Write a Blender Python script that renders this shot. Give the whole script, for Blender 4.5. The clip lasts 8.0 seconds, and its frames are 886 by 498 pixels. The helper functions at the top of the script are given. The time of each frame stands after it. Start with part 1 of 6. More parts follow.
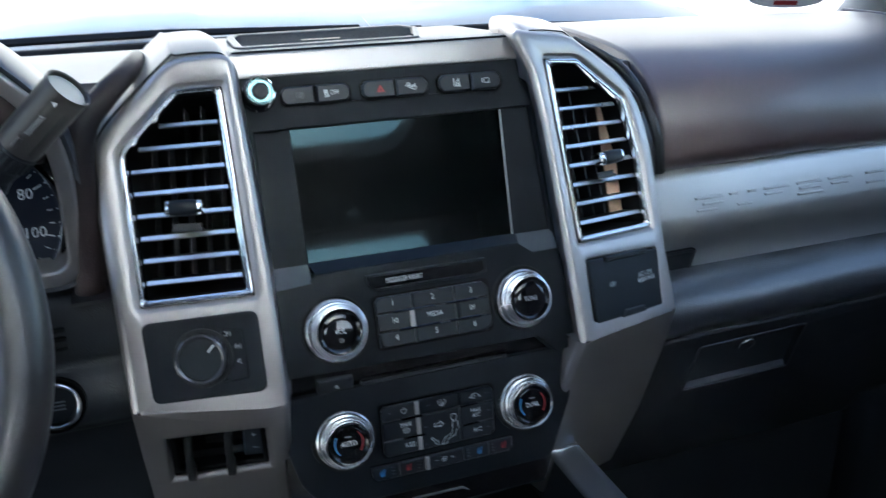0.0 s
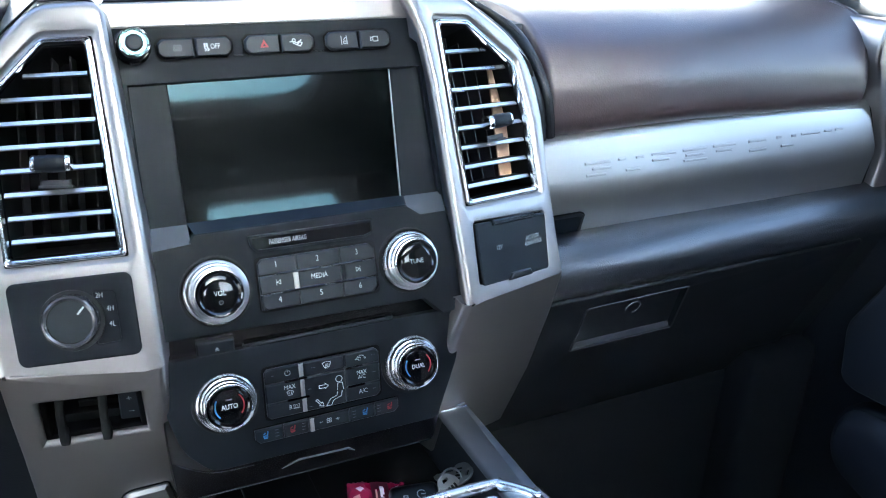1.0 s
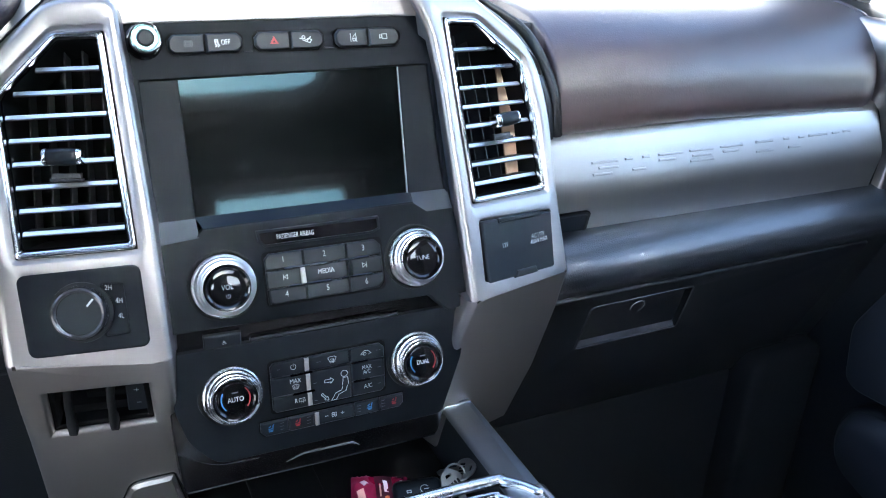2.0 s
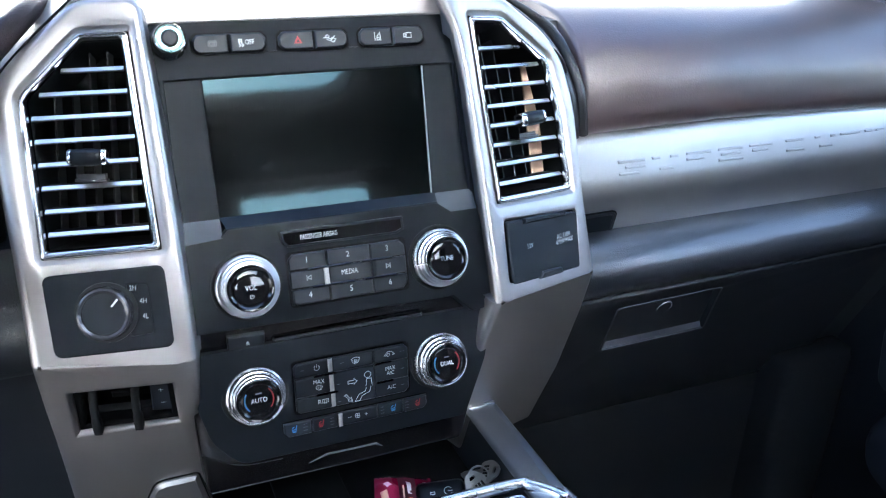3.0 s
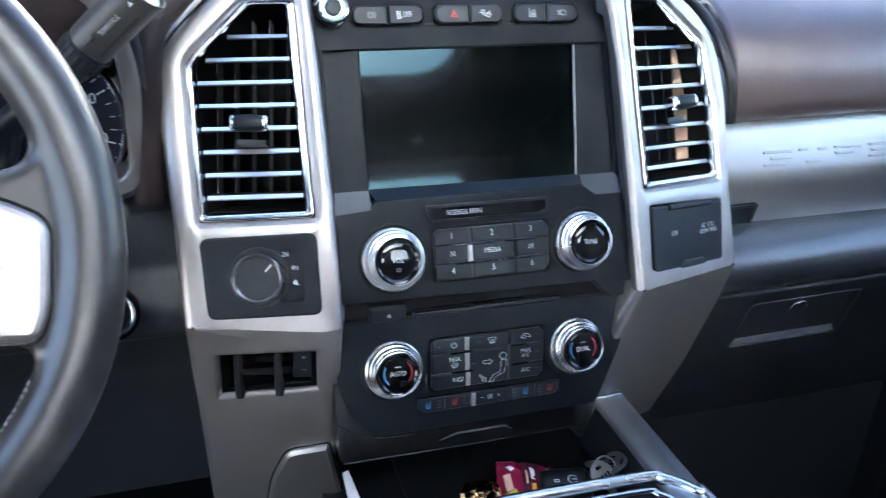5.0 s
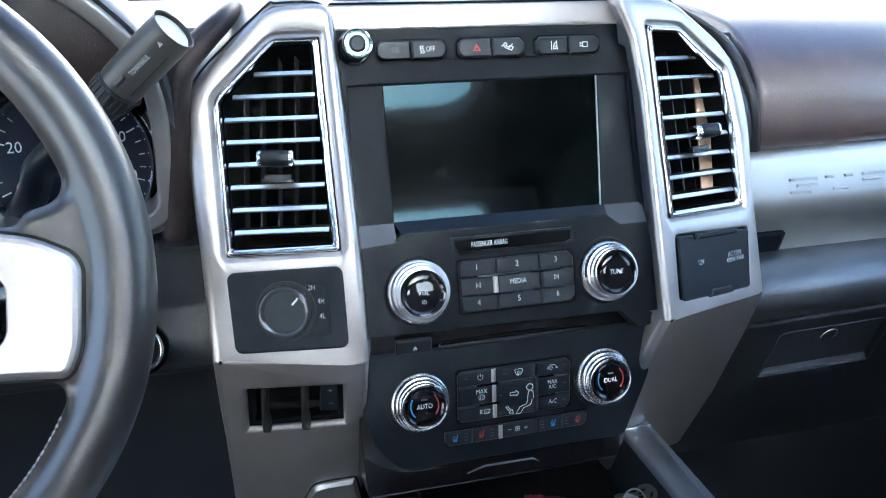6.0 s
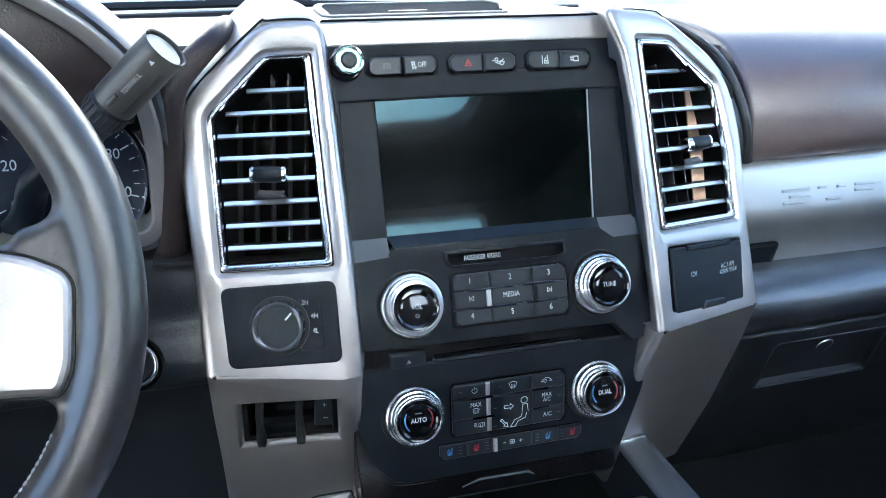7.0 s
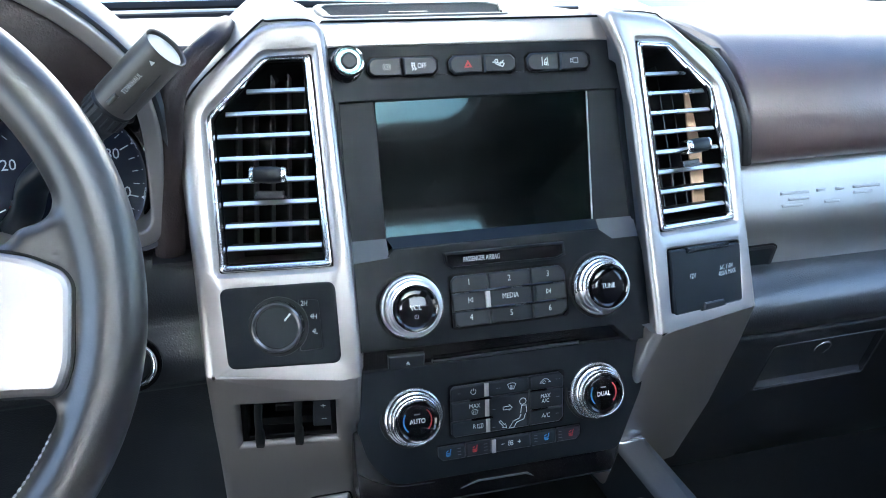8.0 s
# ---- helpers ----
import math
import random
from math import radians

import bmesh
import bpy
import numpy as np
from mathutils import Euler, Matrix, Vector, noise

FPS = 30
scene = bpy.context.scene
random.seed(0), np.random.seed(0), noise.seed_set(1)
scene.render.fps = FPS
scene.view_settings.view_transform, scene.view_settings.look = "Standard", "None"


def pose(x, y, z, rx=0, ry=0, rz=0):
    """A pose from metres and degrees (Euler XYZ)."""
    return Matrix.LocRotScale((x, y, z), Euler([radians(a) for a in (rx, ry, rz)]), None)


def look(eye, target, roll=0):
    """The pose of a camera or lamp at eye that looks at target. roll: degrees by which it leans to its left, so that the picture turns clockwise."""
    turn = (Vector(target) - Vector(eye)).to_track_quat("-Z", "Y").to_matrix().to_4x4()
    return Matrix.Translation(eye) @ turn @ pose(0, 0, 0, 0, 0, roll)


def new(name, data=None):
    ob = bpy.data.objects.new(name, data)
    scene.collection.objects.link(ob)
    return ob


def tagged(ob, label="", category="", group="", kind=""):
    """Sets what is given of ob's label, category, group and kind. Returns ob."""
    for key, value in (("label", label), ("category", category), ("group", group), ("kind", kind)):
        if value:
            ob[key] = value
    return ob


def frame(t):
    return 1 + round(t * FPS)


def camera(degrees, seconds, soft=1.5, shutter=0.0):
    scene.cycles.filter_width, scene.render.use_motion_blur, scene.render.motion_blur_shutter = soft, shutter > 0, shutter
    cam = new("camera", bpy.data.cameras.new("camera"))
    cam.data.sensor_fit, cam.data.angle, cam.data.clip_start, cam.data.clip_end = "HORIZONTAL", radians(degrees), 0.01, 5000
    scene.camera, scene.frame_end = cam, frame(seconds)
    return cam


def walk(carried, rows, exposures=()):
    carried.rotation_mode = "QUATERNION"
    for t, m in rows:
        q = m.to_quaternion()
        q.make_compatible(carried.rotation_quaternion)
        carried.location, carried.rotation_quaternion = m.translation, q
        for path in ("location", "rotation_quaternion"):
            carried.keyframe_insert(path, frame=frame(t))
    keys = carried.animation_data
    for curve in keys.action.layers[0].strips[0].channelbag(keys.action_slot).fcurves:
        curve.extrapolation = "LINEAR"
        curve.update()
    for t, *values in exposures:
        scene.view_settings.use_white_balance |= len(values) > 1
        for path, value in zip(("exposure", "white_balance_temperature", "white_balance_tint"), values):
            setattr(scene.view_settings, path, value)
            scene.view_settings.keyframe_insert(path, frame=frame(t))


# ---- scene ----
cam = camera(55.60, 8.0, 1.0, 0.5)
PATH = [
    (0, (-0.2154, -0.6509, 0.9675), (0.4348, 1.0937, 0.2371), -0.78),
    (0.5, (-0.1978, -0.6599, 0.9697), (0.5482, 1.0184, 0.1783), 1.66),
    (1, (-0.1882, -0.6573, 0.9689), (0.6274, 0.9753, 0.1507), 2.28),
    (1.5, (-0.1899, -0.6591, 0.9692), (0.6324, 0.9650, 0.1407), 2.93),
    (1.7, (-0.1908, -0.6615, 0.9703), (0.6238, 0.9665, 0.1421), 2.99),
    (2.8, (-0.1835, -0.6593, 0.9723), (0.5734, 0.9973, 0.1460), 2.02),
    (3, (-0.1869, -0.6548, 0.9711), (0.5604, 1.0023, 0.1371), 2.17),
    (3.5, (-0.1939, -0.6559, 0.9694), (0.5405, 1.0027, 0.1269), 2.98),
    (4, (-0.2067, -0.6369, 0.9597), (0.5342, 1.0124, 0.1045), 4.26),
    (4.5, (-0.2193, -0.6367, 0.9594), (0.4708, 1.0291, 0.0941), 3.85),
    (5, (-0.2425, -0.6309, 0.9533), (0.3427, 1.0810, 0.1008), 2.63),
    (5.2, (-0.2456, -0.6297, 0.9532), (0.3072, 1.0970, 0.1089), 2.22),
    (6.3, (-0.2427, -0.6325, 0.9568), (0.2926, 1.1327, 0.1838), 0.97),
    (6.5, (-0.2382, -0.6353, 0.9580), (0.2907, 1.1339, 0.1898), 0.80),
    (7, (-0.2383, -0.6348, 0.9580), (0.3009, 1.1334, 0.1946), 0.79),
    (7.5, (-0.2371, -0.6365, 0.9582), (0.3015, 1.1327, 0.1967), 0.88),
    (8, (-0.2394, -0.6349, 0.9579), (0.3045, 1.1332, 0.1976), 1.04),
]

# ---- light ----
EXPOSURES = [(0.0, 1.85, 5950, 8), (0.5, 2.6, 6000, 8), (1.5, 2.95, 6100, 10), (3.0, 3.0, 6120, 13), (5.2, 2.95, 6120, 13), (6.3, 2.9, 6000, 8), (8.0, 2.9, 6000, 8)]
walk(cam, [(t, look(eye, target, roll)) for t, eye, target, roll in PATH], EXPOSURES)

SUN_ELEVATION, SUN_FROM = 36.0, 180.0   # degrees; compass bearing the sun shines from, 0 = ahead
world = bpy.data.worlds.new("sky")
scene.world = world
world.use_nodes = True
wn = world.node_tree
sky = wn.nodes.new("ShaderNodeTexSky")
sky.sky_type = "NISHITA"
sky.sun_disc = False
sky.sun_elevation = radians(SUN_ELEVATION)
sky.sun_rotation = radians(SUN_FROM)
wn.links.new(sky.outputs["Color"], wn.nodes["Background"].inputs["Color"])
wn.nodes["Background"].inputs["Strength"].default_value = 0.15

sun = new("sun", bpy.data.lights.new("sun", "SUN"))
sun.data.energy, sun.data.angle, sun.data.color = 4.0, radians(0.53), (1.0, 0.95, 0.88)
_a, _e = radians(SUN_FROM), radians(SUN_ELEVATION)
_d = Vector((math.sin(_a) * math.cos(_e), math.cos(_a) * math.cos(_e), math.sin(_e)))
sun.matrix_world = look(_d * 30, (0, 0, 0))


# ---- materials ----
def material(name, color, rough=0.5, metal=0.0, grain=0.0, grain_scale=900.0, bump=0.0, bump_scale=1200.0, wear=0.0, coat=0.0,
             stretch=(1, 1, 1), spec=0.5, cells=False, coat_rough=0.05):
    """A surface with colour grain, broad wear and fine relief, all in object space, in metres."""
    m = bpy.data.materials.new(name)
    m.use_nodes = True
    nt = m.node_tree
    b = nt.nodes["Principled BSDF"]
    b.inputs["Base Color"].default_value = (*color, 1)
    b.inputs["Roughness"].default_value = rough
    b.inputs["Metallic"].default_value = metal
    b.inputs["Specular IOR Level"].default_value = spec
    b.inputs["Coat Weight"].default_value = coat
    b.inputs["Coat Roughness"].default_value = coat_rough
    geo = nt.nodes.new("ShaderNodeNewGeometry")
    mp = nt.nodes.new("ShaderNodeMapping")
    mp.inputs["Scale"].default_value = stretch
    nt.links.new(geo.outputs["Position"], mp.inputs["Vector"])

    def noise_node(scale, detail=3.0):
        n = nt.nodes.new("ShaderNodeTexNoise")
        n.inputs["Scale"].default_value = scale
        n.inputs["Detail"].default_value = detail
        nt.links.new(mp.outputs["Vector"], n.inputs["Vector"])
        return n

    if grain:
        n = noise_node(grain_scale)
        mix = nt.nodes.new("ShaderNodeMix")
        mix.data_type = "RGBA"
        mix.inputs[6].default_value = (*[c * (1 - grain) for c in color], 1)
        mix.inputs[7].default_value = (*[min(1, c * (1 + grain)) for c in color], 1)
        nt.links.new(n.outputs["Fac"], mix.inputs[0])
        nt.links.new(mix.outputs[2], b.inputs["Base Color"])
    if wear:
        n = noise_node(9.0, 2.0)
        r = nt.nodes.new("ShaderNodeMapRange")
        r.inputs["From Min"].default_value, r.inputs["From Max"].default_value = 0.15, 0.85
        r.inputs["To Min"].default_value, r.inputs["To Max"].default_value = rough * (1 - wear), min(1, rough * (1 + wear))
        nt.links.new(n.outputs["Fac"], r.inputs["Value"])
        nt.links.new(r.outputs["Result"], b.inputs["Roughness"])
    if bump:
        bp = nt.nodes.new("ShaderNodeBump")
        bp.inputs["Strength"].default_value = min(1.0, bump)
        bp.inputs["Distance"].default_value = 0.0006
        if cells:
            v = nt.nodes.new("ShaderNodeTexVoronoi")
            v.feature = "DISTANCE_TO_EDGE"
            v.inputs["Scale"].default_value = bump_scale
            warp = noise_node(bump_scale * 0.6)
            add = nt.nodes.new("ShaderNodeMixRGB")
            add.inputs[0].default_value = 0.0015
            nt.links.new(mp.outputs["Vector"], add.inputs[1])
            nt.links.new(warp.outputs["Color"], add.inputs[2])
            nt.links.new(add.outputs["Color"], v.inputs["Vector"])
            nt.links.new(v.outputs["Distance"], bp.inputs["Height"])
        else:
            n = noise_node(bump_scale, 2.0)
            nt.links.new(n.outputs["Fac"], bp.inputs["Height"])
        nt.links.new(bp.outputs["Normal"], b.inputs["Normal"])
    return m


EDGE = material("dark brown edge leather", (0.018, 0.0115, 0.0115), 0.48, spec=0.28, grain=0.25, grain_scale=300, bump=0.6, bump_scale=380, cells=True, wear=0.12)
SILVER = material("satin silver paint", (0.410, 0.384, 0.370), 0.37, 0.90, grain=0.05, grain_scale=2500, wear=0.12)
SPOKE = material("satin silver spoke", (0.46, 0.42, 0.41), 0.42, 0.95, grain=0.05, grain_scale=2500, wear=0.15)
BRUSHED = material("brushed nickel trim", (0.44, 0.435, 0.42), 0.40, 0.92, grain=0.06, grain_scale=500, stretch=(1, 12, 12), wear=0.15)
SATIN = material("satin chrome", (0.86, 0.87, 0.88), 0.25, 1.0, wear=0.3)
TRIMCHROME = material("soft chrome trim", (0.88, 0.89, 0.91), 0.10, 1.0, wear=0.3)
GUNMETAL = material("gunmetal satin paint", (0.29, 0.305, 0.33), 0.34, 0.85, grain=0.06, grain_scale=2500, wear=0.15)
CHROME = material("chrome", (0.85, 0.86, 0.88), 0.06, 1.0, wear=0.4)
BLACK = material("black soft plastic", (0.0160, 0.0180, 0.0210), 0.48, spec=0.28, grain=0.25, bump=0.12, bump_scale=2600, wear=0.15)
PANEL = material("charcoal plastic", (0.0078, 0.0096, 0.0122), 0.42, spec=0.07, grain=0.2, bump=0.10, bump_scale=3000, wear=0.15)
KEY = material("charcoal key plastic", (0.0058, 0.0084, 0.0118), 0.36, spec=0.32, grain=0.15, bump=0.08, bump_scale=3000, wear=0.2)
DULL = material("dull black plastic", (0.0012, 0.0013, 0.0016), 0.6, spec=0.06, grain=0.2, wear=0.15)
PIANO = material("piano black", (0.006, 0.006, 0.007), 0.06, coat=0.5, wear=0.3)
GRAINED = material("black grained vinyl", (0.0140, 0.0165, 0.0205), 0.34, spec=0.9, coat=1.0, coat_rough=0.21, grain=0.2, bump=0.9, bump_scale=330, cells=True, wear=0.12)
# darker, duller copy of the vinyl, for knee panel and glove door in shade
GRAINED_DIM = material("black grained vinyl in shade", (0.0110, 0.0132, 0.0160), 0.44, spec=0.36, grain=0.2, bump=0.5, bump_scale=420, cells=True, wear=0.12)
BROWN = material("dark brown leather", (0.046, 0.024, 0.0235), 0.50, spec=0.8, coat=0.95, coat_rough=0.44, grain=0.2, grain_scale=300, bump=0.35, bump_scale=300, cells=True, wear=0.12)
WHEEL = material("dark grey wheel leather", (0.020, 0.017, 0.016), 0.38, spec=0.7, coat=0.36, coat_rough=0.30, grain=0.2, bump=0.12, bump_scale=700, wear=0.2)
DASHTOP = material("grey dash top plastic", (0.075, 0.080, 0.090), 0.42, spec=0.6, grain=0.15, bump=0.3, bump_scale=1500, wear=0.1)
HEADLINER = material("dark grey headliner cloth", (0.020, 0.022, 0.026), 0.9, grain=0.1, bump=0.3, bump_scale=2000)
PILLARTRIM = material("light grey pillar trim", (0.36, 0.35, 0.34), 0.7, grain=0.1, bump=0.1, bump_scale=1500)
CARPET = material("black carpet", (0.0120, 0.0132, 0.0145), 0.95, spec=0.05, grain=0.4, bump=0.8, bump_scale=900)
CONCRETE = material("pale concrete", (0.42, 0.40, 0.37), 0.85, grain=0.2, grain_scale=3.0)
HOODPAINT = material("blue car paint", (0.045, 0.105, 0.18), 0.4, spec=0.4, grain=0.1, wear=0.1)
GLOSS = material("semi gloss black plastic", (0.005, 0.0045, 0.005), 0.2, wear=0.3, grain=0.2)
RINGS = material("dark satin ring plastic", (0.040, 0.040, 0.045), 0.16, spec=0.9, wear=0.2)
GASKET = material("black leather edge", (0.017, 0.0175, 0.020), 0.42, spec=0.6, grain=0.2, bump=0.5, bump_scale=420, cells=True, wear=0.12)
RUBBER = material("black rubber", (0.005, 0.0055, 0.006), 0.6, spec=0.2, grain=0.2, bump=0.2, bump_scale=800)
WHITE = material("white print", (0.58, 0.60, 0.61), 0.5)
RED = material("red print", (0.34, 0.018, 0.022), 0.45)
BLUE = material("blue print", (0.04, 0.21, 0.46), 0.45)
FAINT = material("grey print", (0.24, 0.25, 0.26), 0.5)
DIM = material("dim grey print", (0.09, 0.10, 0.11), 0.5)
GLASS = bpy.data.materials.new("window glass")
GLASS.use_nodes = True
_g = GLASS.node_tree.nodes["Principled BSDF"]
_g.inputs["Base Color"].default_value = (0.93, 0.97, 0.96, 1)
_g.inputs["Roughness"].default_value = 0.0
_g.inputs["Transmission Weight"].default_value = 1.0
_g.inputs["IOR"].default_value = 1.02
TINTED = GLASS.copy()
TINTED.name = "green tinted glass"
TINTED.node_tree.nodes["Principled BSDF"].inputs["Base Color"].default_value = (0.86, 0.97, 0.98, 1)
SCREEN = material("dark touchscreen glass", (0.0005, 0.0009, 0.0009), 0.045, wear=0.4, spec=0.36, coat=0.2, coat_rough=0.15)
SCREEN.node_tree.nodes["Principled BSDF"].inputs["Specular Tint"].default_value = (0.46, 0.92, 1.0, 1)


def smudged(m):
    """Finger marks and dust on a glossy face: a hazy coat in scattered patches, and pale specks."""
    nt = m.node_tree
    b = nt.nodes["Principled BSDF"]
    geo = nt.nodes.new("ShaderNodeNewGeometry")

    def chain(node, low, high, to_low, to_high):
        r = nt.nodes.new("ShaderNodeMapRange")
        for name, value in (("From Min", low), ("From Max", high), ("To Min", to_low), ("To Max", to_high)):
            r.inputs[name].default_value = value
        nt.links.new(geo.outputs["Position"], node.inputs["Vector"])
        return r

    n = nt.nodes.new("ShaderNodeTexNoise")
    n.inputs["Scale"].default_value, n.inputs["Detail"].default_value, n.inputs["Roughness"].default_value = 62.0, 3.0, 0.55
    r = chain(n, 0.64, 0.72, 0.0, 1.0)
    nt.links.new(n.outputs["Fac"], r.inputs["Value"])
    haze = nt.nodes.new("ShaderNodeMapRange")
    haze.inputs["To Min"].default_value, haze.inputs["To Max"].default_value = 0.24, 0.70
    nt.links.new(r.outputs["Result"], haze.inputs["Value"])
    nt.links.new(haze.outputs["Result"], b.inputs["Coat Weight"])
    v = nt.nodes.new("ShaderNodeTexVoronoi")
    v.inputs["Scale"].default_value = 95.0
    d = chain(v, 0.035, 0.055, 1.0, 0.0)
    nt.links.new(v.outputs["Distance"], d.inputs["Value"])
    smear = nt.nodes.new("ShaderNodeMix")
    smear.data_type = "RGBA"
    smear.inputs[6].default_value = b.inputs["Base Color"].default_value
    smear.inputs[7].default_value = (0.010, 0.0135, 0.0135, 1)
    nt.links.new(r.outputs["Result"], smear.inputs[0])
    dust = nt.nodes.new("ShaderNodeMix")
    dust.data_type = "RGBA"
    nt.links.new(d.outputs["Result"], dust.inputs[0])
    nt.links.new(smear.outputs[2], dust.inputs[6])
    dust.inputs[7].default_value = (0.05, 0.06, 0.06, 1)
    nt.links.new(dust.outputs[2], b.inputs["Base Color"])


smudged(SCREEN)


# ---- building helpers ----
PLACE = {}


def thing(name, at, label, category, group="", kind=""):
    ob = new(name)
    ob.location = at
    PLACE[ob] = Vector(at)
    return tagged(ob, label, category, group, kind)


def part(name, bm, mat, parent=None, label="", smooth=32.0):
    """Links a bmesh, given in world places, as one mesh under its parent."""
    bmesh.ops.remove_doubles(bm, verts=bm.verts[:], dist=1e-6)
    bmesh.ops.recalc_face_normals(bm, faces=bm.faces[:])
    co = [v.co for v in bm.verts]
    mid = Vector([(min(c[k] for c in co) + max(c[k] for c in co)) / 2 for k in range(3)])
    bmesh.ops.translate(bm, verts=bm.verts[:], vec=-mid)
    me = bpy.data.meshes.new(name)
    bm.to_mesh(me)
    bm.free()
    me.materials.append(mat)
    if smooth:
        me.shade_smooth()
        me.set_sharp_from_angle(angle=radians(smooth))
    ob = new(name, me)
    PLACE[ob] = mid
    if parent is not None:
        ob.parent = parent
        ob.location = mid - PLACE[parent]
    else:
        ob.location = mid
    if label:
        tagged(ob, label)
    return ob


def solid(name, bm, mat, label, category="", kind="", group="", smooth=32.0):
    """A top-level thing of one mesh."""
    return tagged(part(name, bm, mat, None, "", smooth), label, category, group, kind)


def plane_frame(o, sz=0.0, sx=0.0):
    """The frame of the face y = oy + sz (z - oz) + sx (x - ox): across, up, and out towards the seats."""
    n = Vector((sx, -1, sz)).normalized()
    u = Vector((1, sx, 0)).normalized()
    v = n.cross(u)
    m = Matrix((u, v, n)).transposed().to_4x4()
    m.translation = o
    return m


def on(F, x, z):
    """The place in a face's own frame of the point that lies over x and z."""
    n, o = F.col[2].to_3d(), F.translation
    y = o.y - (n.x * (x - o.x) + n.z * (z - o.z)) / n.y
    p = F.inverted() @ Vector((x, y, z))
    return (p.x, p.y)


def onto(F, pts):
    return [on(F, x, z) for x, z in pts]


def rounded(pts, r, n=4):
    """A closed outline with its corners rounded; r may be a list, one for each corner."""
    out = []
    k = len(pts)
    for i in range(k):
        p, a, b = Vector(pts[i]), Vector(pts[i - 1]), Vector(pts[(i + 1) % k])
        rad = r[i] if isinstance(r, (list, tuple)) else r
        da, db = (a - p), (b - p)
        cut = min(rad, da.length * 0.48, db.length * 0.48)
        if cut < 1e-6:
            out.append(tuple(p))
            continue
        s, e = p + da.normalized() * cut, p + db.normalized() * cut
        for j in range(n + 1):
            t = j / n
            q = s * (1 - t) ** 2 + p * 2 * t * (1 - t) + e * t * t
            out.append((q.x, q.y))
    return out


def area(pts):
    return sum(a[0] * b[1] - b[0] * a[1] for a, b in zip(pts, pts[1:] + pts[:1])) / 2


def offset(pts, d):
    """The outline moved outwards by d."""
    k, s, out = len(pts), (1 if area(pts) > 0 else -1), []
    for i in range(k):
        p, a, b = Vector(pts[i]), Vector(pts[i - 1]), Vector(pts[(i + 1) % k])
        e1, e2 = (p - a).normalized(), (b - p).normalized()
        n1, n2 = Vector((e1.y, -e1.x)) * s, Vector((e2.y, -e2.x)) * s
        m = n1 + n2
        m = m / max(0.35, m.dot(n1)) if m.length > 1e-6 else n1
        q = p + m * d
        out.append((q.x, q.y))
    return out


def ring_verts(bm, F, pts, h):
    return [bm.verts.new(F @ Vector((p[0], p[1], h))) for p in pts]


def bridge(bm, a, b):
    for i in range(len(a)):
        bm.faces.new((a[i - 1], a[i], b[i], b[i - 1]))


def plate(F, outline, holes=(), front=0.0, depth=0.02, chamfer=0.0, hole_depth=None, hole_chamfer=0.0, bm=None, back=False, crisp=None, hold=None, shaped=None, way=None, wide=None):
    """A panel on a face: its front, with holes, bevelled rims, and walls that run back. shaped: (inset, drop) rows for the first hole; way: where the outer walls run; wide: how much wider the outer rim is at a point."""
    bm = bm or bmesh.new()
    edges = []

    def kept(p, along, drop):
        # on a fold that two panels share, the rim runs out along the fold and back between both faces
        mid, way, inward = hold
        w = Vector(p) + way * (along if (Vector(p) - mid).dot(way) > 0 else -along)
        return F @ Vector((w.x, w.y, front)) + inward * drop

    def rim(pts, out, ch, dep):
        top = ring_verts(bm, F, pts, front)
        last = top
        if ch:
            own = [ch * (wide(p) if wide and out > 0 else 1.0) for p in pts]
            unit = offset(pts, out * 1.0)

            def spread(k):
                return [(p[0] + (u[0] - p[0]) * c * k, p[1] + (u[1] - p[1]) * c * k) for p, u, c in zip(pts, unit, own)]

            for f in (0.2, 0.4, 0.6, 0.8, 1.0):
                a = f * math.pi / 2
                moved = spread(math.sin(a))
                nxt = []
                for i, p in enumerate(pts):
                    if crisp is not None and out > 0 and crisp(p):
                        nxt.append(bm.verts.new(kept(p, own[i] * math.sin(a), own[i] * (1 - math.cos(a)))))
                    else:
                        nxt.append(bm.verts.new(F @ Vector((*moved[i], front - own[i] * (1 - math.cos(a))))))
                for i in range(len(nxt)):
                    quad = (last[i - 1], last[i], nxt[i], nxt[i - 1])
                    bm.faces.new(quad)
                last = nxt
            low = [bm.verts.new(kept(p, own[i], dep) if crisp is not None and out > 0 and crisp(p) else F @ Vector((*moved[i], front - own[i])) + way * dep if way and out > 0 else F @ Vector((*moved[i], front - dep))) for i, p in enumerate(pts)]
        else:
            low = ring_verts(bm, F, pts, front - dep)
        bridge(bm, last, low)
        edges.extend(bm.edges.get((top[i - 1], top[i])) for i in range(len(top)))
        return low

    low = rim(outline, 1, chamfer, depth)
    for i, h in enumerate(holes):
        if shaped and i == 0:
            last = ring_verts(bm, F, h, front)
            edges.extend(bm.edges.new((last[k - 1], last[k])) for k in range(len(last)))
            for inset, drop in shaped:
                nxt = ring_verts(bm, F, offset(h, -inset), front - drop)
                bridge(bm, last, nxt)
                last = nxt
        else:
            rim(h, -1, hole_chamfer, hole_depth or depth)
    bmesh.ops.triangle_fill(bm, edges=edges, use_beauty=True)
    if back:
        bm.faces.new(low)
    return bm


